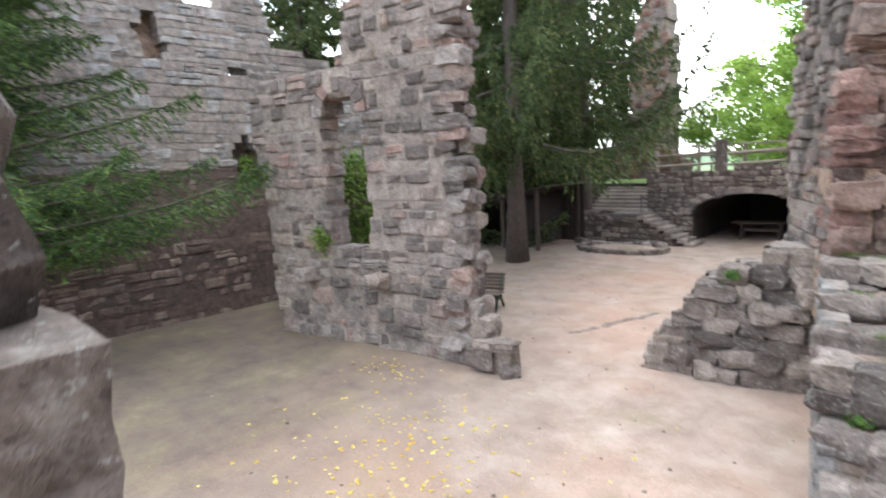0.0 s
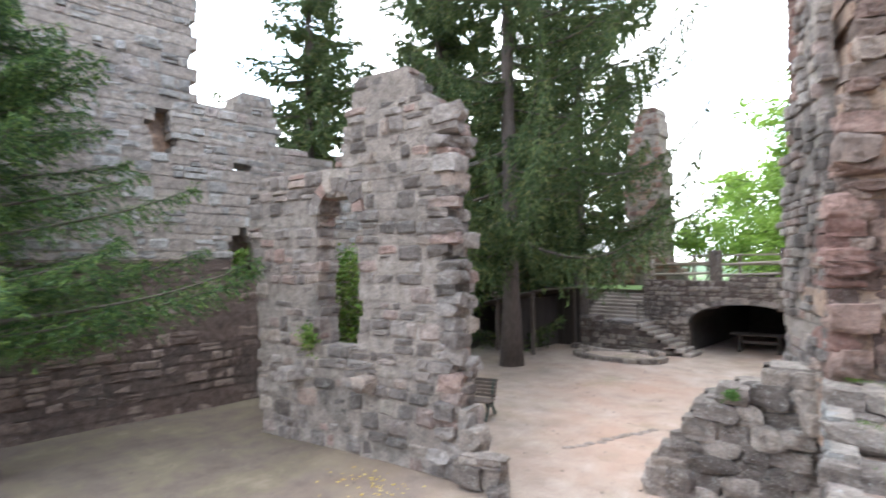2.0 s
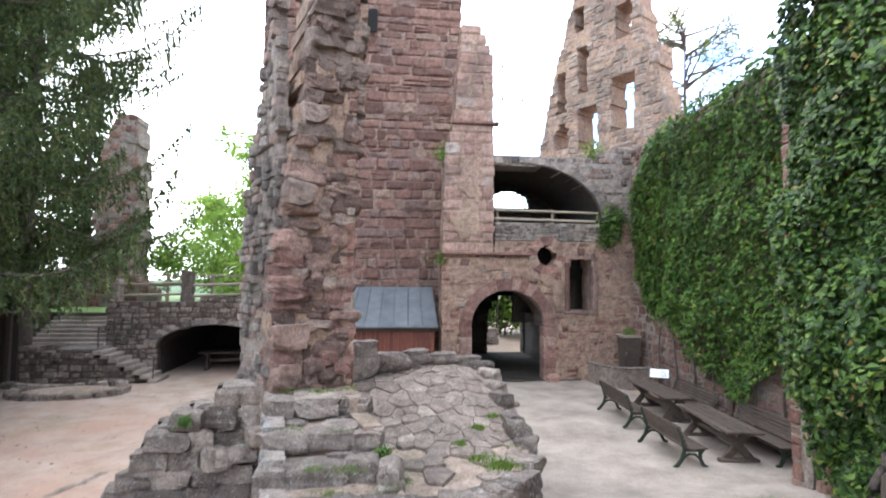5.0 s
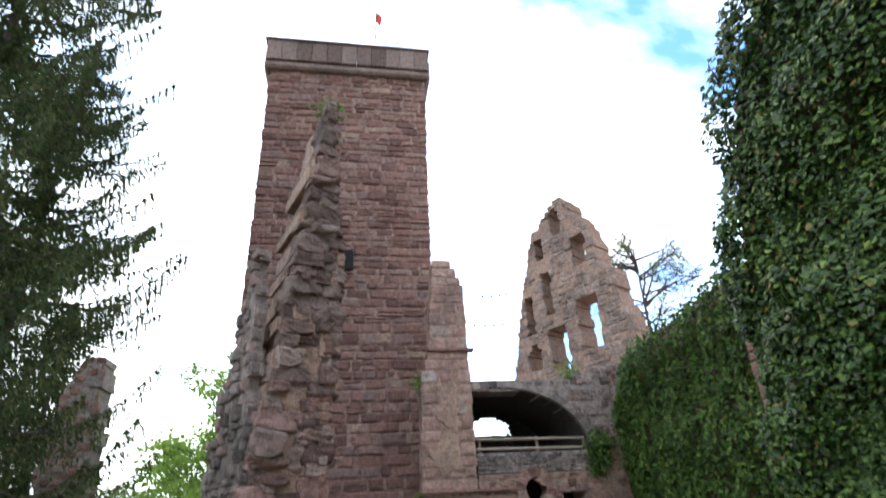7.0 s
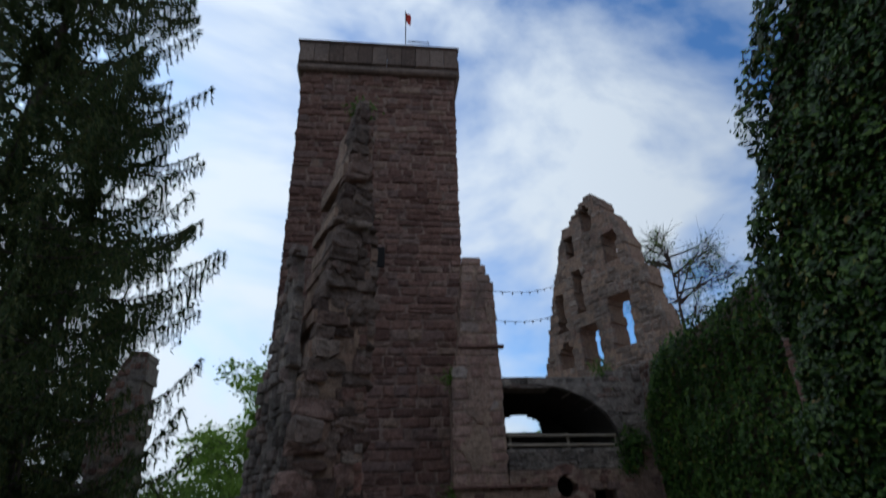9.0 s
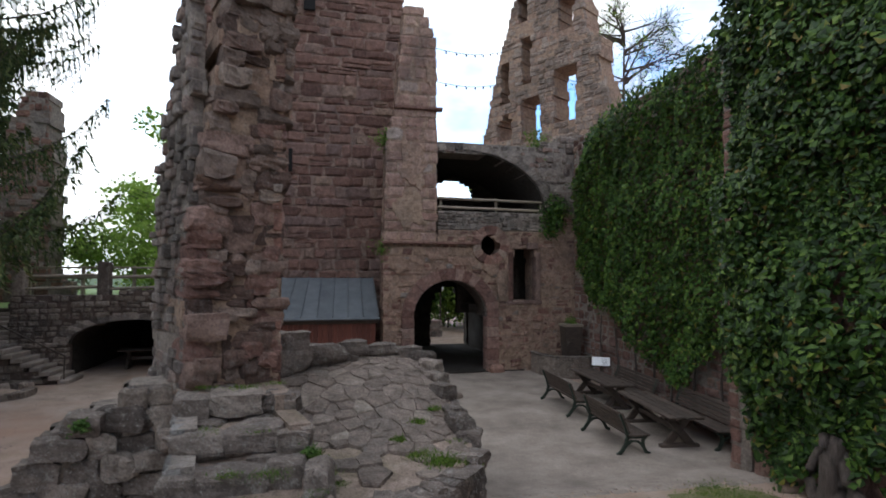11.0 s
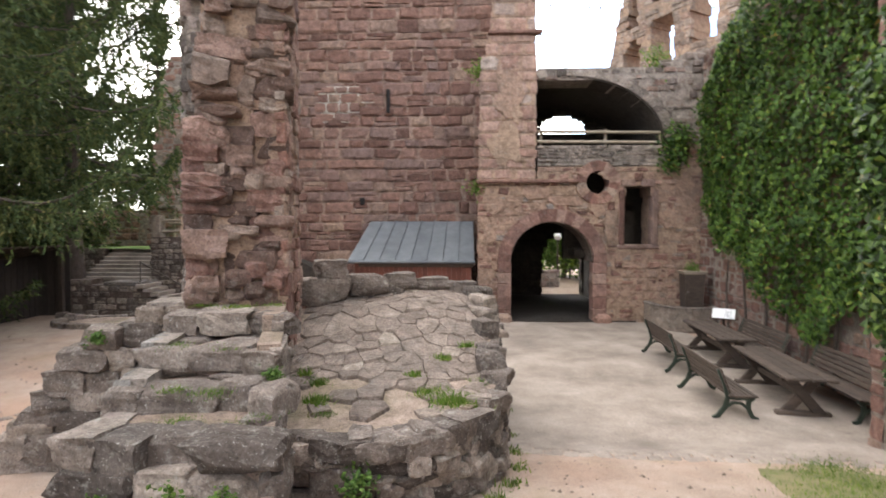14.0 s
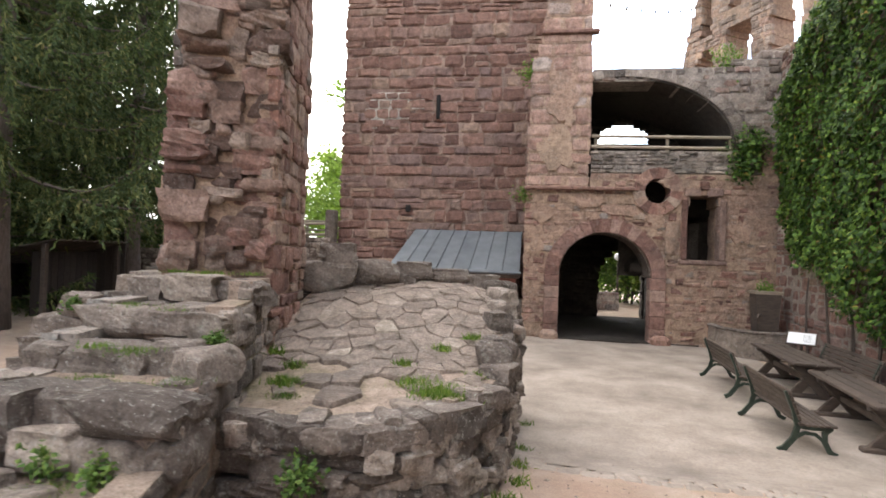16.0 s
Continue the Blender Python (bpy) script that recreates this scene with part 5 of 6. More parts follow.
for (xa, ya), (xb, yb) in zip([(0.5, 7.5), (1.3, 7.56), (1.95, 7.74), (2.5, 8.22), (2.82, 8.85), (2.92, 9.6)], [(1.3, 7.56), (1.95, 7.74), (2.5, 8.22), (2.82, 8.85), (2.92, 9.6), (2.95, 12.7)]):
    ln, an = math.hypot(xb - xa, yb - ya), math.atan2(yb - ya, xb - xa)
    za, zb = vault_z(xa, ya), vault_z(xb, yb)
    edge = masonry("wall_vault_edge", (xa, ya), an, 0.4, 0.0, max(za, zb), outline([(0, -0.1), (0, za), (ln, zb), (ln, -0.1)]), (0.2, 0.3), (0.2, 0.45), STEP, SOIL, "", None, 0, 0.03, 0.02, int(xa * 50) + 3, "rough dark stones edging the vault", inset=0.13)
    rubble_face(edge, (xa, ya), an, outline([(0, -0.1), (0, za), (ln, zb), (ln, -0.1)]), 0.05, max(za, zb) - 0.08, STEP, int(xa * 70) + 5, (-0.08, 0.05), (0.16, 0.42), (0.12, 0.24), 0.36)
for i in range(9):
    t = i / 8
    x, y = 0.75 + 1.9 * t, lerp_table(LIP, 0.75 + 1.9 * t) + 0.12
    boulder("stone", vault, x, y, vault_z(x, y) - 0.07, (rs.uniform(0.35, 0.6), 0.42, 0.24), 0.35 + 0.9 * max(0, t - 0.4), STEP)
for i, (x, y, z, s) in enumerate(((2.75, 9.72, 1.42, 0.42), (2.75, 10.2, 1.55, 0.36), (2.75, 10.85, 1.78, 0.4), (2.72, 11.4, 1.92, 0.34), (2.7, 11.9, 2.08, 0.36), (2.62, 12.4, 2.16, 0.4))):
    boulder("stone", vault, x, y, z - 0.03, (s, s * 1.2, s * (1.25 if i == 0 else 0.8)), 0.2 * i, STEP)
for x, y, z, w, h in ((0.0, 11.7, 2.64, 0.6, 0.36), (-0.1, 11.65, 2.26, 0.85, 0.5), (0.6, 11.9, 2.36, 0.75, 0.4), (1.15, 12.3, 2.4, 0.65, 0.3), (1.75, 12.5, 2.34, 0.7, 0.22), (2.3, 12.6, 2.26, 0.6, 0.22), (0.85, 12.05, 2.15, 0.8, 0.4), (1.5, 12.5, 2.12, 0.9, 0.3)):
    boulder("stone", vault, x, y, z, (w, 0.45, h), 0.25, STEP)
rock = boulder("rock", None, 3.1, 7.15, 0.46, (0.42, 0.36, 0.36), 0.4, STEP)
tagged(rock, "loose dark boulder on the sandy ramp", "rock")
# masonry jamb beside the ramp's head
jamb = empty("stone_jamb", -1.0, 0.0, 2.3)
tagged(jamb, "broken stone jamb of stacked blocks at the ramp head", "ruin")
for k, (x, y, z, sx, sy, sz) in enumerate(((-1.02, -0.23, 2.45, 0.74, 0.48, 0.36), (-1.02, -0.24, 2.8, 0.68, 0.46, 0.4), (-0.94, -0.22, 3.17, 0.66, 0.48, 0.4), (-0.84, -0.185, 3.5, 0.7, 0.56, 0.34), (-0.9, -0.19, 3.8, 0.72, 0.52, 0.36))):
    boulder("stone", jamb, x, y, z, (sx, sy, sz * 1.1), 0.1 * k - 0.2, STEP)

# ---- stones at the window wall ----
foot = empty("foot_stones", -5.9, 7.5, 0)
tagged(foot, "fallen blocks at the foot of the window wall", "stone")
for x, y, z, sx, sy, sz, rz in ((-6.3, 7.38, 0.2, 0.5, 0.4, 0.44, 0.3), (-5.85, 7.5, 0.52, 0.55, 0.4, 0.17, 0.5), (-6.2, 7.45, 0.5, 0.62, 0.42, 0.17, 0.2), (-5.7, 7.4, 0.06, 0.36, 0.3, 0.16, 0.9), (-6.4, 7.65, 0.75, 0.45, 0.45, 0.4, 0.1), (-5.95, 7.58, 0.2, 0.42, 0.38, 0.44, 0.2)):
    boulder("stone", foot, x, y, z, (sx, sy, sz), rz, STEP)
for u in (1.35, 3.45):
    p = Vector((-12.0, 6.29, 0)) + Vector((math.cos(A), math.sin(A), 0)) * u + Vector((math.sin(A), -math.cos(A), 0)) * 0.15
    boulder("corbel", window_wall, p.x, p.y, 1.55, (0.34, 0.6, 0.32), A, GREY)

# ---- lean-to shed against the keep ----
shed = tagged(empty("lean_to_shed", 0.6, 23.7, 0), "small lean-to shed with a grey sheet-metal roof and red-brown boards", "shed")
inv = shed.matrix_world.inverted()
RL, RR = -1.55, 2.78
n_pan = 8
for i in range(n_pan):
    x0, x1 = RL + (RR - RL) * i / n_pan, RL + (RR - RL) * (i + 1) / n_pan
    k0, k1 = -0.42 * (1 - i / n_pan), -0.42 * (1 - (i + 1) / n_pan)
    vs = [(x0 + k0, 22.35, 2.25), (x1 + k1 - 0.02, 22.35, 2.25), (x1 - 0.02, 24.95, 3.75), (x0, 24.95, 3.75)]
    vs = [(a, b, c - 0.05) for a, b, c in vs] + vs
    mesh_ob("roof_sheet", vs, BOX_F, SLATE, shed).matrix_parent_inverse = inv
    part("roof_seam", tube_bm([(x1 + k1, 22.33, 2.28), (x1, 24.95, 3.78)], 0.022, 5), SLATE, shed).matrix_parent_inverse = inv
part("gutter", tube_bm([(RL - 0.45, 22.3, 2.18), (RR + 0.05, 22.3, 2.18)], 0.06, 8), SLATE, shed, "grey metal gutter").matrix_parent_inverse = inv
for i in range(24):
    x = RL - 0.2 + (RR - RL + 0.1) * (i + 0.5) / 24
    part("board", box_bm((0.175, 0.03, 2.1), (x, 22.55, 1.05), 0.006), REDWOOD, shed).matrix_parent_inverse = inv
part("lintel_beam", box_bm((4.4, 0.12, 0.14), (0.6, 22.5, 2.05), 0.01), WOOD, shed).matrix_parent_inverse = inv

# ---- garden furniture ----
def strip_bm(points, wide, x, thick, bm=None):
    """A flat bar that follows the points in its y-z plane, wide across and thick along x."""
    bm = bm or bmesh.new()
    pts = [Vector((0, *p)) for p in points]
    rings = []
    for i, p in enumerate(pts):
        d = (pts[min(i + 1, len(pts) - 1)] - pts[max(i - 1, 0)]).normalized()
        side = Vector((1, 0, 0)).cross(d) * wide / 2
        rings.append([bm.verts.new(p + side * a + Vector((x + b * thick / 2, 0, 0))) for a, b in ((-1, -1), (1, -1), (1, 1), (-1, 1))])
    for q, r in zip(rings, rings[1:]):
        for k in range(4):
            bm.faces.new((q[k], q[(k + 1) % 4], r[(k + 1) % 4], r[k]))
    bm.faces.new(rings[0][::-1])
    bm.faces.new(rings[-1])
    return bm


def bench(x, y, rz, length, label):
    """Park bench: flat cast-iron ends, six seat slats and five back slats; it faces its own -y."""
    b = tagged(empty("park_bench"), label, "bench", "benches by the tables")
    for sx in (-1, 1):
        xx = sx * (length / 2 - 0.1)
        bm = strip_bm([(-0.36, 0.02), (-0.27, 0.06), (-0.2, 0.2), (-0.2, 0.33), (-0.27, 0.40)], 0.07, xx, 0.05)
        strip_bm([(0.40, 0.02), (0.32, 0.06), (0.2, 0.22), (0.15, 0.40), (0.2, 0.62), (0.31, 0.90)], 0.075, xx, 0.05, bm)
        strip_bm([(-0.3, 0.405), (-0.05, 0.385), (0.17, 0.40)], 0.06, xx, 0.05, bm)
        strip_bm([(-0.2, 0.2), (-0.08, 0.3), (0.06, 0.31), (0.2, 0.22)], 0.05, xx, 0.045, bm)
        part("end_frame", bm, GREENIRON, b, "green cast-iron bench end")
    for i in range(6):
        part("seat_slat", box_bm((length, 0.072, 0.035), (0, -0.29 + i * 0.083, 0.445 - 0.008 * math.sin(i * 0.6)), 0.008), WOOD, b)
    for i in range(5):
        part("back_slat", box_bm((length, 0.03, 0.082), (0, 0.155 + i * 0.033, 0.53 + i * 0.088), 0.008, Matrix.Rotation(-0.34, 4, "X")), WOOD, b)
    b.matrix_world = pose(x, y, ground_h(x, y) + 0.02, 0, 0, rz)
    return b


def table(x, y, rz, length, label):
    """Trestle table with broad crossed legs on foot boards; its length runs along its own x."""
    b = tagged(empty("trestle_table"), label, "table", "tables in the court")
    for i in range(4):
        part("top_board", box_bm((length + 0.03 * math.sin(i * 2.3), 0.2, 0.055), (0.01 * i, -0.309 + i * 0.206, 0.735), 0.012), WOOD, b)
    for sx in (-1, 1):
        xx = sx * (length / 2 - 0.38)
        for sg in (-1, 1):
            part("leg", box_bm((0.075, 0.17, 0.93), (xx + sg * 0.04, 0, 0.38), 0.012, Matrix.Rotation(sg * 0.70, 4, "X")), WOOD, b)
        part("foot_bar", box_bm((0.16, 0.92, 0.09), (xx, 0, 0.045), 0.02), WOOD, b)
        part("top_bar", box_bm((0.12, 0.76, 0.08), (xx, 0, 0.668), 0.012), WOOD, b)
    part("stretcher", box_bm((length - 0.7, 0.08, 0.12), (0, 0, 0.38), 0.012), WOOD, b)
    b.matrix_world = pose(x, y, ground_h(x, y) + 0.02, 0, 0, rz)
    return b


table(8.68, 13.1, 82, 2.8, "dark weathered trestle table with crossed legs, closer to the ramp")
table(9.0, 16.45, 85, 2.85, "dark weathered trestle table with crossed legs, beside the trough")
bench(7.28, 12.75, 86, 2.1, "weathered park bench with green iron ends facing the table")
bench(7.58, 15.9, 86, 2.3, "weathered park bench with green iron ends by the far table")
bench(9.6, 12.8, -97, 2.7, "long park bench with green iron ends against the ivy wall")
bench(9.8, 16.2, -95, 2.6, "long park bench standing under the hanging ivy")
bench(-9.25, 10.55, 20, 1.5, "slatted park bench behind the window wall")

# trough with its water post
trough = tagged(empty("stone_trough", 9.6, 20.6, 0), "old mossy stone water trough by the gatehouse", "trough")
inv = trough.matrix_world.inverted()
RIM = [(8.98, 21.75), (8.98, 20.95), (9.3, 20.35), (9.85, 20.05), (10.5, 20.05), (10.75, 20.3)]
for (xa, ya), (xb, yb) in zip(RIM, RIM[1:]):
    ln, an = math.hypot(xb - xa, yb - ya), math.atan2(yb - ya, xb - xa)
    part("basin_side", box_bm((ln + 0.1, 0.17, 0.78), ((xa + xb) / 2, (ya + yb) / 2, 0.39), 0.035, Matrix.Rotation(an, 4, "Z")), DARK, trough).matrix_parent_inverse = inv
    part("basin_rim", box_bm((ln + 0.12, 0.24, 0.08), ((xa + xb) / 2, (ya + yb) / 2, 0.8), 0.025, Matrix.Rotation(an, 4, "Z")), STEP, trough).matrix_parent_inverse = inv
bm = bmesh.new()
bm.faces.new([bm.verts.new((x, y, 0.6)) for x, y in RIM + [(10.75, 21.75)]])
part("water", bm, plain_mat("dark_water", (0.02, 0.025, 0.018), (0.03, 0.035, 0.025), 3.0, 0.08, 0, 0.02), trough, "dark still water").matrix_parent_inverse = inv
bm = bmesh.new()
bmesh.ops.create_cone(bm, cap_ends=True, segments=4, radius1=0.36, radius2=0.48, depth=1.85, matrix=pose(10.2, 20.85, 1.0, 0, 0, 40))
post = part("water_post", bm, WOOD, trough, "tapered wooden post planted with green")
post.matrix_parent_inverse = inv
bm = bmesh.new()
bmesh.ops.create_cone(bm, cap_ends=True, segments=4, radius1=0.53, radius2=0.55, depth=0.09, matrix=pose(10.2, 20.85, 1.94, 0, 0, 40))
part("post_rim", bm, RAILWOOD, post)
part("spout", tube_bm([(10.0, 20.6, 1.3), (9.85, 20.42, 1.28), (9.82, 20.38, 1.2)], 0.03, 6), IRON, post)

# reading board on its stand
board = tagged(empty("reading_board", 10.1, 18.9, 0), "white information board on a slanted iron stand", "sign")
board.matrix_world = pose(10.05, 18.27, 0, 0, 0, -30)
part("post", tube_bm([(0, 0, 0), (0, 0, 0.85)], 0.035, 8), IRON, board)
TILT = Matrix.Rotation(0.6, 4, "X")
part("frame", box_bm((0.66, 0.48, 0.03), (0, 0, 0.905), 0.006, TILT), IRON, board)
panel = part("panel", box_bm((0.6, 0.42, 0.03), (0, -0.004, 0.915), 0.004, TILT), WHITE, board)
part("print_block", box_bm((0.2, 0.16, 0.004), (-0.15, 0.068, 0.98), 0, TILT), INK, panel)
for i in range(7):
    v = -0.16 + i * 0.042
    part("print_line", box_bm((0.2 - 0.02 * (i % 3), 0.012, 0.004), (0.12, v * 0.825, 0.934 + v * 0.565), 0, TILT), INK, panel)

# ---- wooden rail across the vaulted room ----
rail = tagged(empty("balcony_rail", 7.5, 22.3, 6.4), "two weathered wooden rails across the vaulted room", "railing")
inv = rail.matrix_world.inverted()
for z in (6.62, 6.98):
    part("rail", tube_bm([(5.1, 22.25, z + 0.02), (9.8, 22.25, z - 0.03)], 0.055, 8), RAILWOOD, rail).matrix_parent_inverse = inv
for x in (5.25, 7.6, 9.6):
    part("post", box_bm((0.1, 0.1, 0.75), (x, 22.36, 6.7), 0.01), RAILWOOD, rail).matrix_parent_inverse = inv

# ---- flag and guard rail on the keep ----
flag = tagged(empty("flagpole", 1.2, 25.6, 30.0), "thin flagpole with a small red flag on the keep", "flag")
inv = flag.matrix_world.inverted()
part("pole", tube_bm([(1.2, 25.6, 28.8), (1.2, 25.6, 34.7)], 0.04, 6), IRON, flag).matrix_parent_inverse = inv
fv, ff = [], []
for s in (0, 0.015):
    for i in range(7):
        for j in range(4):
            fv.append((1.22 + i * 0.06 * (1 - j * 0.05), 25.6 + 0.05 * math.sin(i * 1.3 + j) + s, 34.6 - j * 0.3 - i * 0.05))
for o in (0, 28):
    for i in range(6):
        for j in range(3):
            a = o + i * 4 + j
            ff.append((a, a + 4, a + 5, a + 1) if o else (a + 1, a + 5, a + 4, a))
mesh_ob("cloth", fv, ff, REDCLOTH, flag, True, "red flag cloth").matrix_parent_inverse = inv
guard = tagged(empty("guard_rail", 2.0, 25.6, 30.0), "small iron guard rail on the keep platform", "railing")
inv = guard.matrix_world.inverted()
for z in (31.3, 31.95):
    part("rail", tube_bm([(1.35, 25.6, z), (2.7, 25.6, z)], 0.03, 6), IRON, guard).matrix_parent_inverse = inv
for i in range(10):
    part("baluster", tube_bm([(1.35 + i * 0.15, 25.6, 29.0), (1.35 + i * 0.15, 25.6, 31.95)], 0.018, 5), IRON, guard).matrix_parent_inverse = inv
part("platform", box_bm((8.8, 8.0, 0.3), (-0.42, 29.4, 28.9), 0), RED, keep)

# ---- bunting wires from the gatehouse to the gable ----
for z0, z1 in ((13.3, 17.2), (11.9, 15.3)):
    wire = tagged(empty("bunting_wire", 5.0, 22.6, z0), "thin sagging wire with small dark lamps", "wire")
    inv = wire.matrix_world.inverted()
    pts = [(5.0 + 6.0 * t, 22.6 + 8.4 * t, z0 + (z1 - z0) * t - 0.25 * math.sin(math.pi * t)) for t in np.linspace(0, 1, 9)]
    part("cable", tube_bm(pts, 0.014, 4), IRON, wire).matrix_parent_inverse = inv
    for p in pts[1:-1]:
        part("lamp", box_bm((0.07, 0.07, 0.12), (p[0], p[1], p[2] - 0.07), 0.02), IRON, wire).matrix_parent_inverse = inv

# ---- gable ruin behind the gatehouse ----
GAB = [(-0.3, 0), (-0.3, 12.1), (0.3, 13.6), (0.6, 15.0), (1.55, 18.3), (2.3, 20.2), (2.9, 22.0), (3.75, 22.4), (4.85, 23.5), (5.7, 23.7), (6.25, 23.1), (6.5, 22.2), (7.3, 21.0), (7.75, 19.6), (8.0, 17.7), (8.7, 17.2), (8.75, 15.3), (9.2, 14.3), (9.4, 12.4), (9.6, 0)]
gab_holes = [slot(4.75, 5.5, 21.2, 23.0, 0.3), slot(6.15, 7.15, 18.4, 20.5, 0.4), slot(3.1, 3.75, 19.7, 21.6), slot(3.35, 4.05, 15.8, 18.9), slot(1.6, 2.3, 14.8, 17.6), slot(5.75, 7.25, 12.9, 16.2, 0.25), slot(3.3, 4.75, 12.0, 14.9, 0.35), slot(1.4, 2.5, 12.4, 14.1, 0.5)]
masonry("wall_gable", (11.0, 35.33), radians(-60), 1.7, 0.0, 23.7, less(outline(GAB), gab_holes), (0.22, 0.42), (0.3, 0.8), BEIGE, PLASTER, "f", (13, 31, 14), 100, 0.04, 0.1, 61, "tall ruined gable wall with empty windows")

# ---- stairs, rails and fences by the bridge ----
stairs = tagged(empty("stone_stairs", -9.2, 23.4, 0), "worn stone stairs with a landing up to the lawn", "stairs")
inv = stairs.matrix_world.inverted()
for i in range(8):
    x1 = -8.05 - i * 0.29
    part("step", box_bm((0.36, 1.25, 0.16), (x1 - 0.16, 23.3, 0.08 + i * 0.155), 0.025), PAVING, stairs).matrix_parent_inverse = inv
part("landing", box_bm((1.5, 1.25, 0.16), (-11.0, 23.4, 1.25), 0.03), GREY, stairs).matrix_parent_inverse = inv
for i in range(8):
    part("step", box_bm((2.9 - 0.02 * i, 0.36, 0.16), (-12.0, 24.05 + i * 0.27, 1.36 + i * 0.155), 0.025), PAVING, stairs).matrix_parent_inverse = inv
part("handrail", tube_bm([(-8.2, 22.85, 0.95), (-10.3, 22.85, 2.1)], 0.025, 6), IRON, stairs, "thin iron handrail").matrix_parent_inverse = inv
for x, z in ((-8.25, 0.0), (-10.3, 1.2)):
    part("handrail_post", tube_bm([(x, 22.85, z), (x, 22.85, z + 0.95)], 0.022, 6), IRON, stairs).matrix_parent_inverse = inv
masonry("wall_stairs", (-13.2, 22.78), 0.0, 1.1, -0.2, 2.3, outline([(-0.4, -0.2), (-0.4, 1.5), (0.9, 1.25), (1.5, 1.15), (2.9, 1.05), (4.9, 0.0), (4.9, -0.2)]), (0.2, 0.3), (0.3, 0.6), DARK, MORTAR_DARK, "f", (-10, 22.8, 0.5), 60, 0.04, 0.04, 67, "dark rubble wall carrying the stairs")
bed = tagged(empty("kerb_bed", -11, 21.6, 0), "low bed edged with small stones below the stairs", "bed")
inv = bed.matrix_world.inverted()
for i in range(14):
    t = i / 13
    boulder("stone", bed, -13.0 + 3.9 * t, 22.2 - 0.75 * math.sin(math.pi * min(1, t * 1.1)), 0.09, (0.36, 0.3, 0.26), t, STEP)
for x, z0, z1 in ((-10.4, 2.3, 4.0), (-7.55, 2.9, 4.35), (-4.95, 3.0, 4.4)):
    post = tagged(part("stone_post", box_bm((0.42, 0.42, z1 - z0), (x, 24.3, (z0 + z1) / 2), 0.04), DARK, None), "squat dark stone railing post on the bridge", "post", "bridge posts")
for x0, x1 in ((-10.2, -7.75), (-7.35, -5.1)):
    for z in (3.3, 3.75):
        tagged(part("wooden_rail", tube_bm([(x0 - 0.1, 24.3, z), (x1 + 0.1, 24.3, z + 0.1)], 0.06, 7), RAILWOOD, None), "pale weathered wooden rail between stone posts", "railing", "bridge rails")
fence = tagged(empty("meadow_fence", -8, 28.5, 2.8), "pale wooden fence along the lawn", "fence")
inv = fence.matrix_world.inverted()
for i in range(6):
    part("post", box_bm((0.14, 0.14, 1.5), (-12 + i * 2.1, 28.5, 3.5), 0.02), RAILWOOD, fence).matrix_parent_inverse = inv
for z in (3.7, 4.15):
    part("rail", tube_bm([(-12.2, 28.42, z), (-1.4, 28.42, z + 0.05)], 0.055, 6), RAILWOOD, fence).matrix_parent_inverse = inv

# ---- dark open shed under the spruces ----
hut = tagged(empty("open_shed", -15, 21, 0), "dark wooden open shed with a low pent roof", "shed")
inv = hut.matrix_world.inverted()
for i in range(12):
    y0 = 19.2 + i * 0.3
    vs = [(-17.6, y0, 1.75), (-13.0, y0, 2.75), (-13.0, y0 + 0.28, 2.8), (-17.6, y0 + 0.28, 1.8)]
    vs = [(a, b, c - 0.05) for a, b, c in vs] + vs
    mesh_ob("roof_board", vs, BOX_F, WOOD, hut).matrix_parent_inverse = inv
for x, y, h in ((-13.3, 19.3, 2.6), (-13.3, 22.6, 2.6), (-17.2, 19.3, 1.75), (-15.2, 19.3, 2.2)):
    part("post", box_bm((0.16, 0.16, h), (x, y, h / 2), 0.015), WOOD, hut).matrix_parent_inverse = inv
# inner boards coloured darker than the posts for the shade under the roof
for i in range(15):
    part("wall_board", box_bm((0.29, 0.04, 1.9 + 0.06 * i), (-17.3 + i * 0.295, 22.7, 0.95 + 0.03 * i), 0.008), DARKWOOD, hut).matrix_parent_inverse = inv
for i in range(11):
    part("side_board", box_bm((0.04, 0.26, 2.3), (-14.3, 19.9 + i * 0.27, 1.15), 0.008), DARKWOOD, hut).matrix_parent_inverse = inv
    part("side_board", box_bm((0.04, 0.29, 1.75), (-17.45, 19.5 + i * 0.3, 0.875), 0.008), DARKWOOD, hut).matrix_parent_inverse = inv
masonry("wall_ruin_tower", (-18.0, 34.0), 0.0, 2.0, 2.3, 15.5, outline([(1.7, 2.3), (1.9, 9), (2.2, 12), (2.9, 13.6), (3.9, 13.8), (4.3, 9.0), (4.2, 2.3)]), (0.28, 0.42), (0.3, 0.8), WARM, MORTAR, "f", (-14, 34, 6), 60, 0.05, 0.15, 71, "far ruined tower of pink sandstone")
masonry("wall_ruin_low", (-22.0, 30.0), 0.0, 0.8, 2.3, 5.0, outline([(0, 2.3), (0, 4.6), (4, 4.2), (9, 4.7), (11, 3.4), (11, 2.3)]), (0.25, 0.38), (0.3, 0.7), WARM, MORTAR, "f", (-14, 30, 3), 40, 0.04, 0.1, 73, "low ruined wall on the lawn")

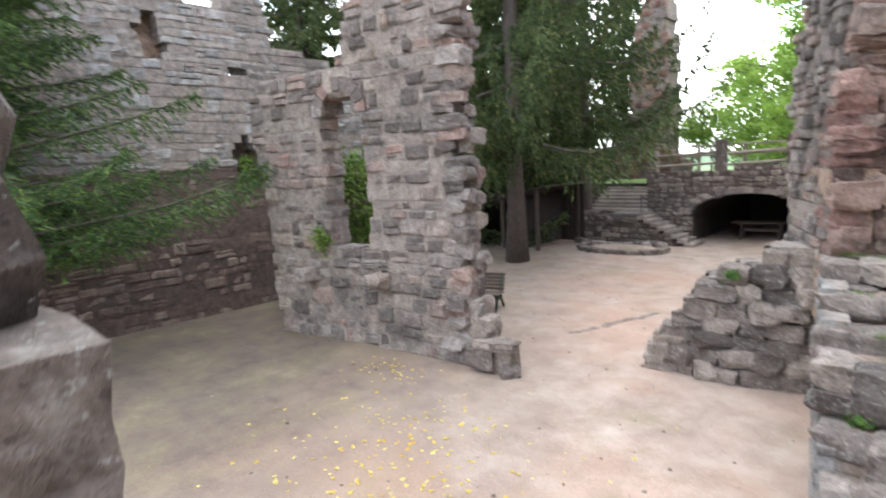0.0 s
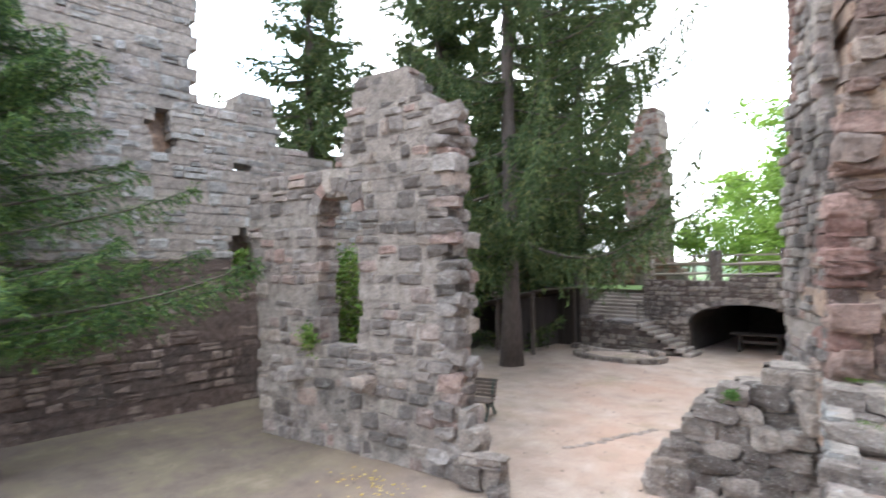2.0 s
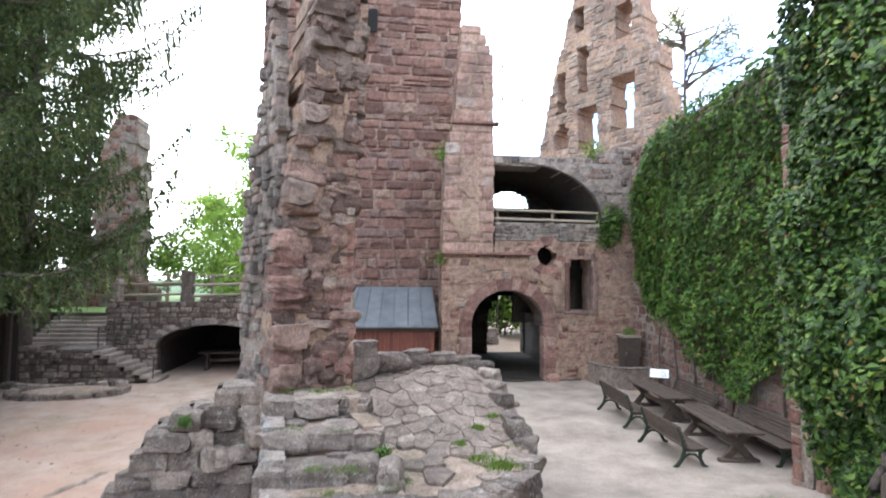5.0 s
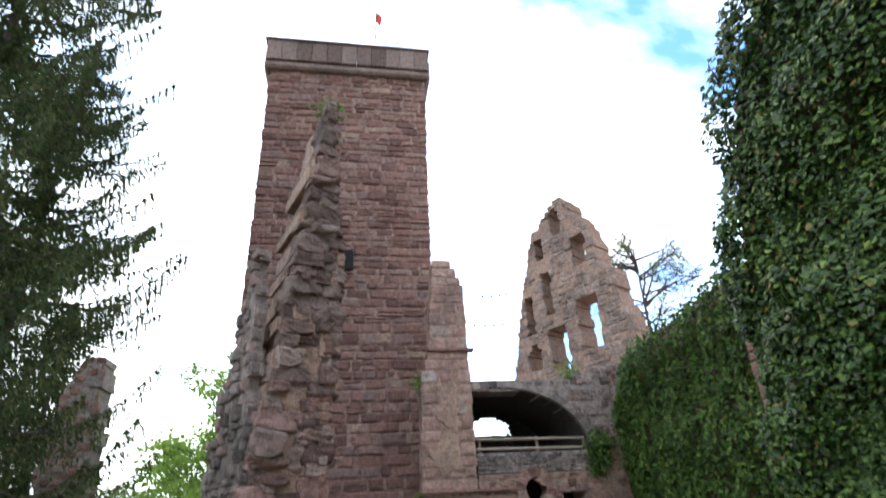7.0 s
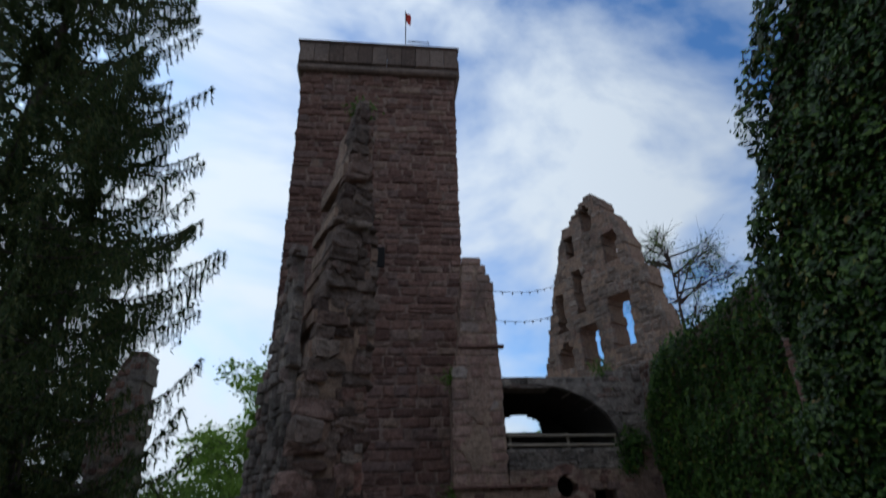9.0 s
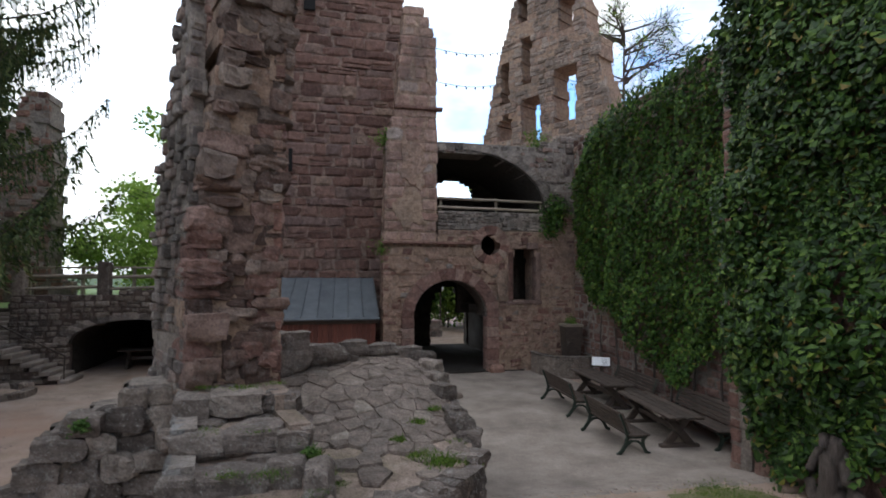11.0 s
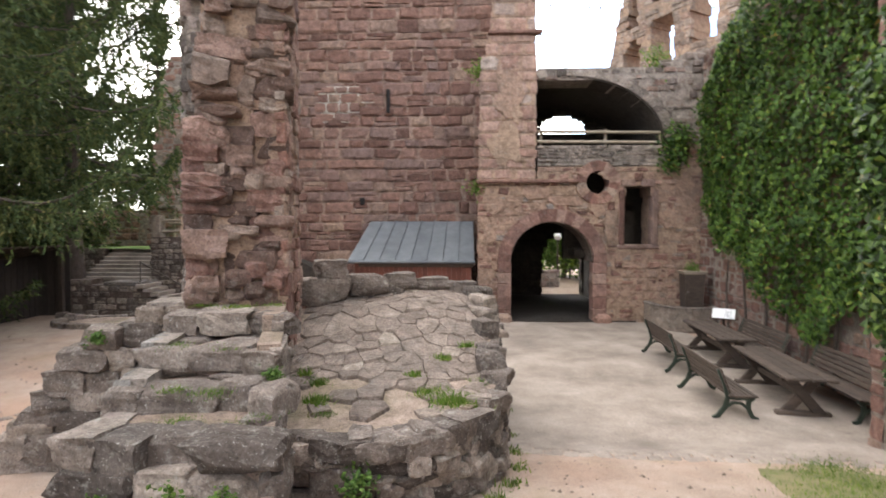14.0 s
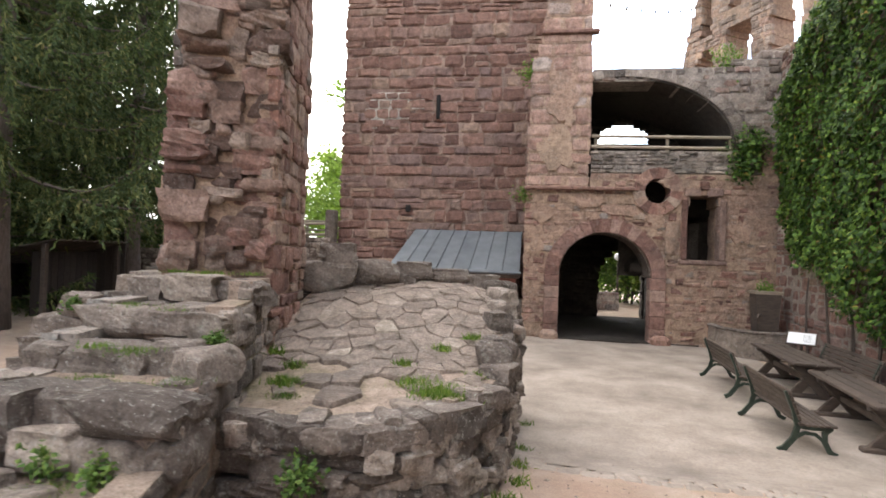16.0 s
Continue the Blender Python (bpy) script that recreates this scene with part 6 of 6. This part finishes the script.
# ---- paving of the court ----
pv, pf = [], []
for j in range(41):
    for i in range(27):
        x = 2.95 + i * 6.75 / 26
        y0 = 10.2 - 0.1 * (x - 3)
        y = y0 + (21.9 - y0) * j / 40
        pv.append((x, y, ground_h(x, y) + 0.02))
for j in range(40):
    for i in range(26):
        pf.append((j * 27 + i, j * 27 + i + 1, (j + 1) * 27 + i + 1, (j + 1) * 27 + i))
paving = tagged(mesh_ob("paving", pv, pf, PAVING, None, True), "worn pale paving of the gate court", "paving", kind="structure")
setts = []
for r in range(10):
    x = 3.0 + 0.1 * (r % 2)
    while x < 9.4:
        w = rs.uniform(0.2, 0.34)
        yy = 9.95 + r * 0.2 - 0.1 * (x - 3)
        setts.append(slab(x + w / 2, yy, ground_h(x + w / 2, yy) + 0.022 + rs.uniform(-0.008, 0.006), rs.uniform(-0.05, 0.05), w - 0.015, 0.185, 0.08))
        x += w
lay_stones(paving, setts, PAVING, (5, 10, 0), 160, "sett")

# ---- lamp and low wall outside the gate ----
lamp = tagged(empty("park_lamp", 6.3, 33.5, 0), "slim park lamp with a white globe outside the gate", "lamp")
lamp.matrix_world = pose(8.1, 35.0, ground_h(8.1, 35.0))
part("pole", tube_bm([(0, 0, 0), (0, 0, 2.9)], 0.05, 8), IRON, lamp)
bm = bmesh.new()
bmesh.ops.create_uvsphere(bm, u_segments=16, v_segments=10, radius=0.22, matrix=Matrix.Translation((0, 0, 3.05)))
part("globe", bm, WHITE, lamp, "white glass globe", True)
masonry("wall_outside", (5.8, 34.0), 0.35, 0.5, -0.2, 1.0, outline([(0, -0.2), (0, 0.95), (2.6, 0.95), (2.6, -0.2)]), (0.2, 0.3), (0.3, 0.6), GREY, MORTAR, "f", (5, 33, 0.5), 20, 0.03, 0.03, 75, "low stone wall beside the lane")

# ---- grass, weeds and fallen leaves ----
def tufts(name, spots, count, size, seed, label, spread=0.25, mat=None):
    rng = np.random.default_rng(seed)
    tri = []
    for x, y, z, r in spots:
        n = int(count * r * r / 0.06)
        p = np.stack([x + rng.normal(0, r * 0.5, n), y + rng.normal(0, r * 0.4, n), np.full(n, z)], 1)
        tri.append(needles(p, np.tile((0, 0, 1.0), (n, 1)), rng, size, size * 0.09, spread * 2))
    return tagged(tris_ob(name, np.concatenate(tri), mat or GRASSLEAF, None), label, "grass", kind="stuff")


tufts("grass_tufts", [(2.3, 8.75, 1.24, 0.3), (2.0, 8.95, 1.26, 0.22), (2.5, 8.6, 1.22, 0.15), (1.7, 9.4, 1.36, 0.12), (2.1, 9.9, 1.48, 0.12), (0.6, 8.6, 1.25, 0.16), (0.45, 9.2, 1.3, 0.14), (0.35, 8.9, 1.5, 0.1), (2.6, 9.3, 1.3, 0.14), (2.45, 10.2, 1.6, 0.1)], 420, 0.1, 81, "bright green grass tufts growing on the vault")
tufts("weed_fringe", [(x, y, ground_h(x, y) + 0.01, 0.16) for x, y in ((2.75, 8.0), (2.95, 8.5), (3.05, 9.1), (3.1, 9.8), (2.2, 7.6), (1.7, 7.4), (1.0, 7.3), (3.08, 10.8), (3.1, 12.0))], 150, 0.1, 84, "dry grass and weeds along the foot of the vault")
tufts("moss_tufts", [(-0.5, 8.9, 2.36, 0.2), (-1.0, 9.0, 2.36, 0.16), (-0.1, 9.1, 2.36, 0.14), (-0.8, 7.95, 2.06, 0.18), (-0.2, 7.9, 2.06, 0.2), (0.1, 8.2, 2.06, 0.14), (0.0, 7.1, 1.8, 0.2), (-0.4, 7.2, 1.8, 0.16), (0.3, 6.75, 1.6, 0.2), (-0.2, 6.9, 1.6, 0.2), (0.5, 7.0, 1.62, 0.15), (0.2, 6.1, 1.12, 0.18), (0.7, 6.15, 1.12, 0.14), (0.75, 8.3, 1.2, 0.16), (0.6, 8.7, 1.26, 0.14)], 300, 0.045, 82, "low moss and grass between the stepped stones")
tufts("grass_patch", [(7.1, 8.4, ground_h(7.1, 8.4), 0.8), (6.6, 7.9, ground_h(6.6, 7.9), 0.7), (7.2, 9.2, ground_h(7.2, 9.2), 0.5), (7.1, 7.2, ground_h(7.1, 7.2), 0.8), (6.8, 8.9, ground_h(6.8, 8.9), 0.5)], 240, 0.05, 83, "patch of short grass below the ivy")
wd = np.random.default_rng(5)
for x, y, z, r, s in ((0.1, 6.3, 1.16, 0.15, 0.045), (0.5, 6.25, 1.16, 0.13, 0.045), (-0.5, 6.3, 1.16, 0.11, 0.045), (0.75, 5.7, 0.86, 0.1, 0.04), (1.35, 7.42, 0.72, 0.2, 0.05), (0.4, 7.6, 1.8, 0.1, 0.04), (-2.55, 9.2, 1.85, 0.1, 0.04)):
    weed = tagged(empty("weed", x, y, z), "leafy green weed growing between stones", "plant", "weeds")
    c = np.array([x, y, z + r * 0.4]) + wd.normal(0, 0.45, (260, 3)) * r * np.array([1, 1, 0.9])
    tris_ob("leaves", leaf_tris(c, wd.normal(0, 0.5, (260, 3)) + np.array([0, -0.3, 0.8]), wd, s * 0.6), WEED, weed).matrix_parent_inverse = weed.matrix_world.inverted()
YELLOW = leaf_mat("fallen_leaves", [(0.0, (0.35, 0.22, 0.04)), (0.6, (0.45, 0.33, 0.08)), (1.0, (0.5, 0.42, 0.2))], 0.6, 0.1)
fl = np.stack([wd.normal(-5.0, 1.2, 260), wd.normal(4.2, 1.0, 260), np.full(260, 0.0)], 1)
fl2 = np.stack([wd.normal(-7.8, 0.5, 60), wd.normal(6.3, 0.35, 60), np.full(60, 0.0)], 1)
fl = np.concatenate([fl, fl2])
fl[:, 2] = [ground_h(a, b) + 0.015 for a, b in fl[:, :2]]
tagged(tris_ob("fallen_leaves", leaf_tris(fl, wd.normal(0, 0.12, (320, 3)) + np.array([0, 0, 1.0]), wd, 0.045), YELLOW, None), "scattered yellow fallen leaves and petals", "leaves", kind="stuff")

# ---- pebbles on the sand ----
pr = np.random.default_rng(9)
pbv, pbf = [], []
for k in range(1500):
    x, y = (pr.uniform(-12, 2), pr.uniform(1.5, 22)) if k < 1000 else (pr.uniform(1, 9), pr.uniform(5.5, 11))
    r = 0.012 + 0.03 * pr.random() ** 3
    z = ground_h(x, y)
    i0 = len(pbv)
    pbv += [(x + r * a, y + r * b, z + r * c) for a, b, c in ((1, 0.2, 0), (0.1, 1.1, 0.1), (-1, -0.1, 0), (0, -0.9, 0.05), (0.1, 0.1, 0.7), (0, 0, -0.5))]
    pbf += [(i0 + a, i0 + b, i0 + c) for a, b, c in ((0, 1, 4), (1, 2, 4), (2, 3, 4), (3, 0, 4), (1, 0, 5), (2, 1, 5), (3, 2, 5), (0, 3, 5))]
tagged(mesh_ob("pebbles", pbv, pbf, DARK), "small loose stones scattered on the sandy ground", "pebbles", kind="stuff")

# ---- plants rooted on the walls ----
def wall_plant(x, y, z, r, count, size, seed, mat, label, flat=1.0):
    rng = np.random.default_rng(seed)
    w = tagged(empty("wall_plant", x, y, z), label, "plant", "plants on walls")
    c = np.array([x, y, z]) + rng.normal(0, 0.42, (count, 3)) * r * np.array([1, 0.5 * flat, 1])
    tris_ob("leaves", leaf_tris(c, rng.normal(0, 0.5, (count, 3)) + np.array([0, -0.6, 0.6]), rng, size), mat, w).matrix_parent_inverse = w.matrix_world.inverted()


wall_plant(10.1, 22.0, 6.6, 0.7, 700, 0.08, 1, IVY, "ivy tuft hanging on the gatehouse corner")
wall_plant(9.9, 22.0, 5.9, 0.5, 300, 0.08, 2, IVY, "ivy tuft hanging on the gatehouse corner")
wall_plant(9.4, 22.3, 9.6, 0.6, 350, 0.06, 3, GRASSLEAF, "grass growing on top of the gatehouse wall")
wall_plant(2.95, 22.3, 9.3, 0.45, 300, 0.06, 4, GRASSLEAF, "grass growing on the buttress edge")
wall_plant(2.9, 22.2, 4.9, 0.4, 200, 0.06, 5, GRASSLEAF, "grass growing on the buttress edge")
wall_plant(-0.35, 9.75, 12.3, 0.35, 350, 0.05, 6, GRASSLEAF, "green weed on top of the pillar")
wall_plant(10.2, 20.85, 2.05, 0.3, 160, 0.05, 7, GRASSLEAF, "small green plant in the water post")
wall_plant(-15.25, 7.35, 4.1, 0.5, 260, 0.06, 9, GRASSLEAF, "green fern in the dark wall niche")
wall_plant(-10.2, 6.5, 2.35, 0.35, 200, 0.05, 8, GRASSLEAF, "grass on the window sill")

# ---- plaster left on the gatehouse ----
for k, (x, z, rx, rz) in enumerate(((4.0, 6.5, 0.95, 0.9), (4.0, 8.3, 0.8, 1.1), (7.75, 3.6, 0.4, 0.7), (3.5, 4.3, 0.5, 0.35), (6.2, 4.45, 0.8, 0.3), (4.3, 7.6, 0.25, 0.5), (4.7, 12.0, 0.2, 0.8), (5.0, 4.75, 0.7, 0.3), (3.35, 3.3, 0.35, 0.7), (7.3, 4.2, 0.35, 0.5), (7.7, 5.4, 0.5, 0.22), (9.9, 3.8, 0.5, 0.6))):
    fy = GY - (0.075 if x < 5.05 and z > 5.2 else 0.035)
    pv2 = [(x, fy - 0.01, z)]
    for i in range(22):
        a = math.tau * i / 22
        q = 0.7 + 0.5 * noise.noise(Vector((math.cos(a) * 1.6, math.sin(a) * 1.6, k * 5.0)))
        pv2.append((x + math.cos(a) * rx * q, fy, z + math.sin(a) * rz * q))
    pv2 += [(a, GY + 0.1, c) for a, b, c in pv2[1:]]
    pf2 = [(0, 1 + (i + 1) % 22, 1 + i) for i in range(22)] + [(1 + i, 1 + (i + 1) % 22, 23 + (i + 1) % 22, 23 + i) for i in range(22)]
    mesh_ob("plaster_patch", pv2, pf2, PLASTER, gate_wall)

# ---- turf under the ivy wall ----
TURF = plain_mat("thin_turf", (0.09, 0.10, 0.032), (0.23, 0.195, 0.10), 3.0, 0.95, 0, 0.6, None, 0, 60)
uv, uf = [(7.0, 8.0, ground_h(7.0, 8.0) + 0.03)], []
for k in range(1, 5):
    for i in range(32):
        a = math.tau * i / 32
        q = (1.25 + 0.5 * noise.noise(Vector((math.cos(a) * 2, math.sin(a) * 2, 7)))) * k / 4
        x, y = 7.0 + math.cos(a) * q * 0.8, 8.0 + math.sin(a) * q * 1.45
        uv.append((x, y, ground_h(x, y) + (0.025 if k < 4 else -0.02)))
for i in range(32):
    uf.append((0, 1 + i, 1 + (i + 1) % 32))
    for k in range(3):
        uf.append((1 + k * 32 + i, 33 + k * 32 + i, 33 + k * 32 + (i + 1) % 32, 1 + k * 32 + (i + 1) % 32))
tagged(mesh_ob("turf", uv, uf, TURF, None, True), "thin yellowish turf below the ivy wall", "turf", kind="structure")

# ---- row of flush stones across the sand, table in the cellar arch ----
row_stones = []
for i in range(10):
    t = i / 9
    x, y = -6.05 + 0.75 * t + rs.uniform(-0.06, 0.06), 10.3 + 2.3 * t
    row_stones.append(slab(x, y, ground_h(x, y) + 0.022, rs.uniform(-0.3, 0.3) + 0.9, rs.uniform(0.18, 0.32), rs.uniform(0.12, 0.2), 0.08))
bed = tagged(empty("stone_edged_bed", -10.2, 20.8, 0.0), "low earth bed edged with rough flat stones before the stairs", "bed")
for k in range(13):
    a = math.pi * (0.95 + 1.1 * k / 12)
    boulder("edge_stone", bed, -10.3 + 1.75 * math.cos(a), 21.0 + 1.15 * math.sin(a), 0.06, (rs.uniform(0.4, 0.6), 0.34, 0.26), a + 1.57, DARK)
bm = bmesh.new()
bmesh.ops.create_uvsphere(bm, u_segments=20, v_segments=8, radius=1.0, matrix=Matrix.Translation((0, 0.15, 0.0)) @ Matrix.Diagonal((1.7, 1.1, 0.2, 1)))
part("earth", bm, SOIL, bed, "", True)
lay_stones(ground, row_stones, HUMP, (-5, 13, 0), 40)
table(-6.4, 26.0, 8, 2.2, "dark trestle table standing inside the cellar arch")
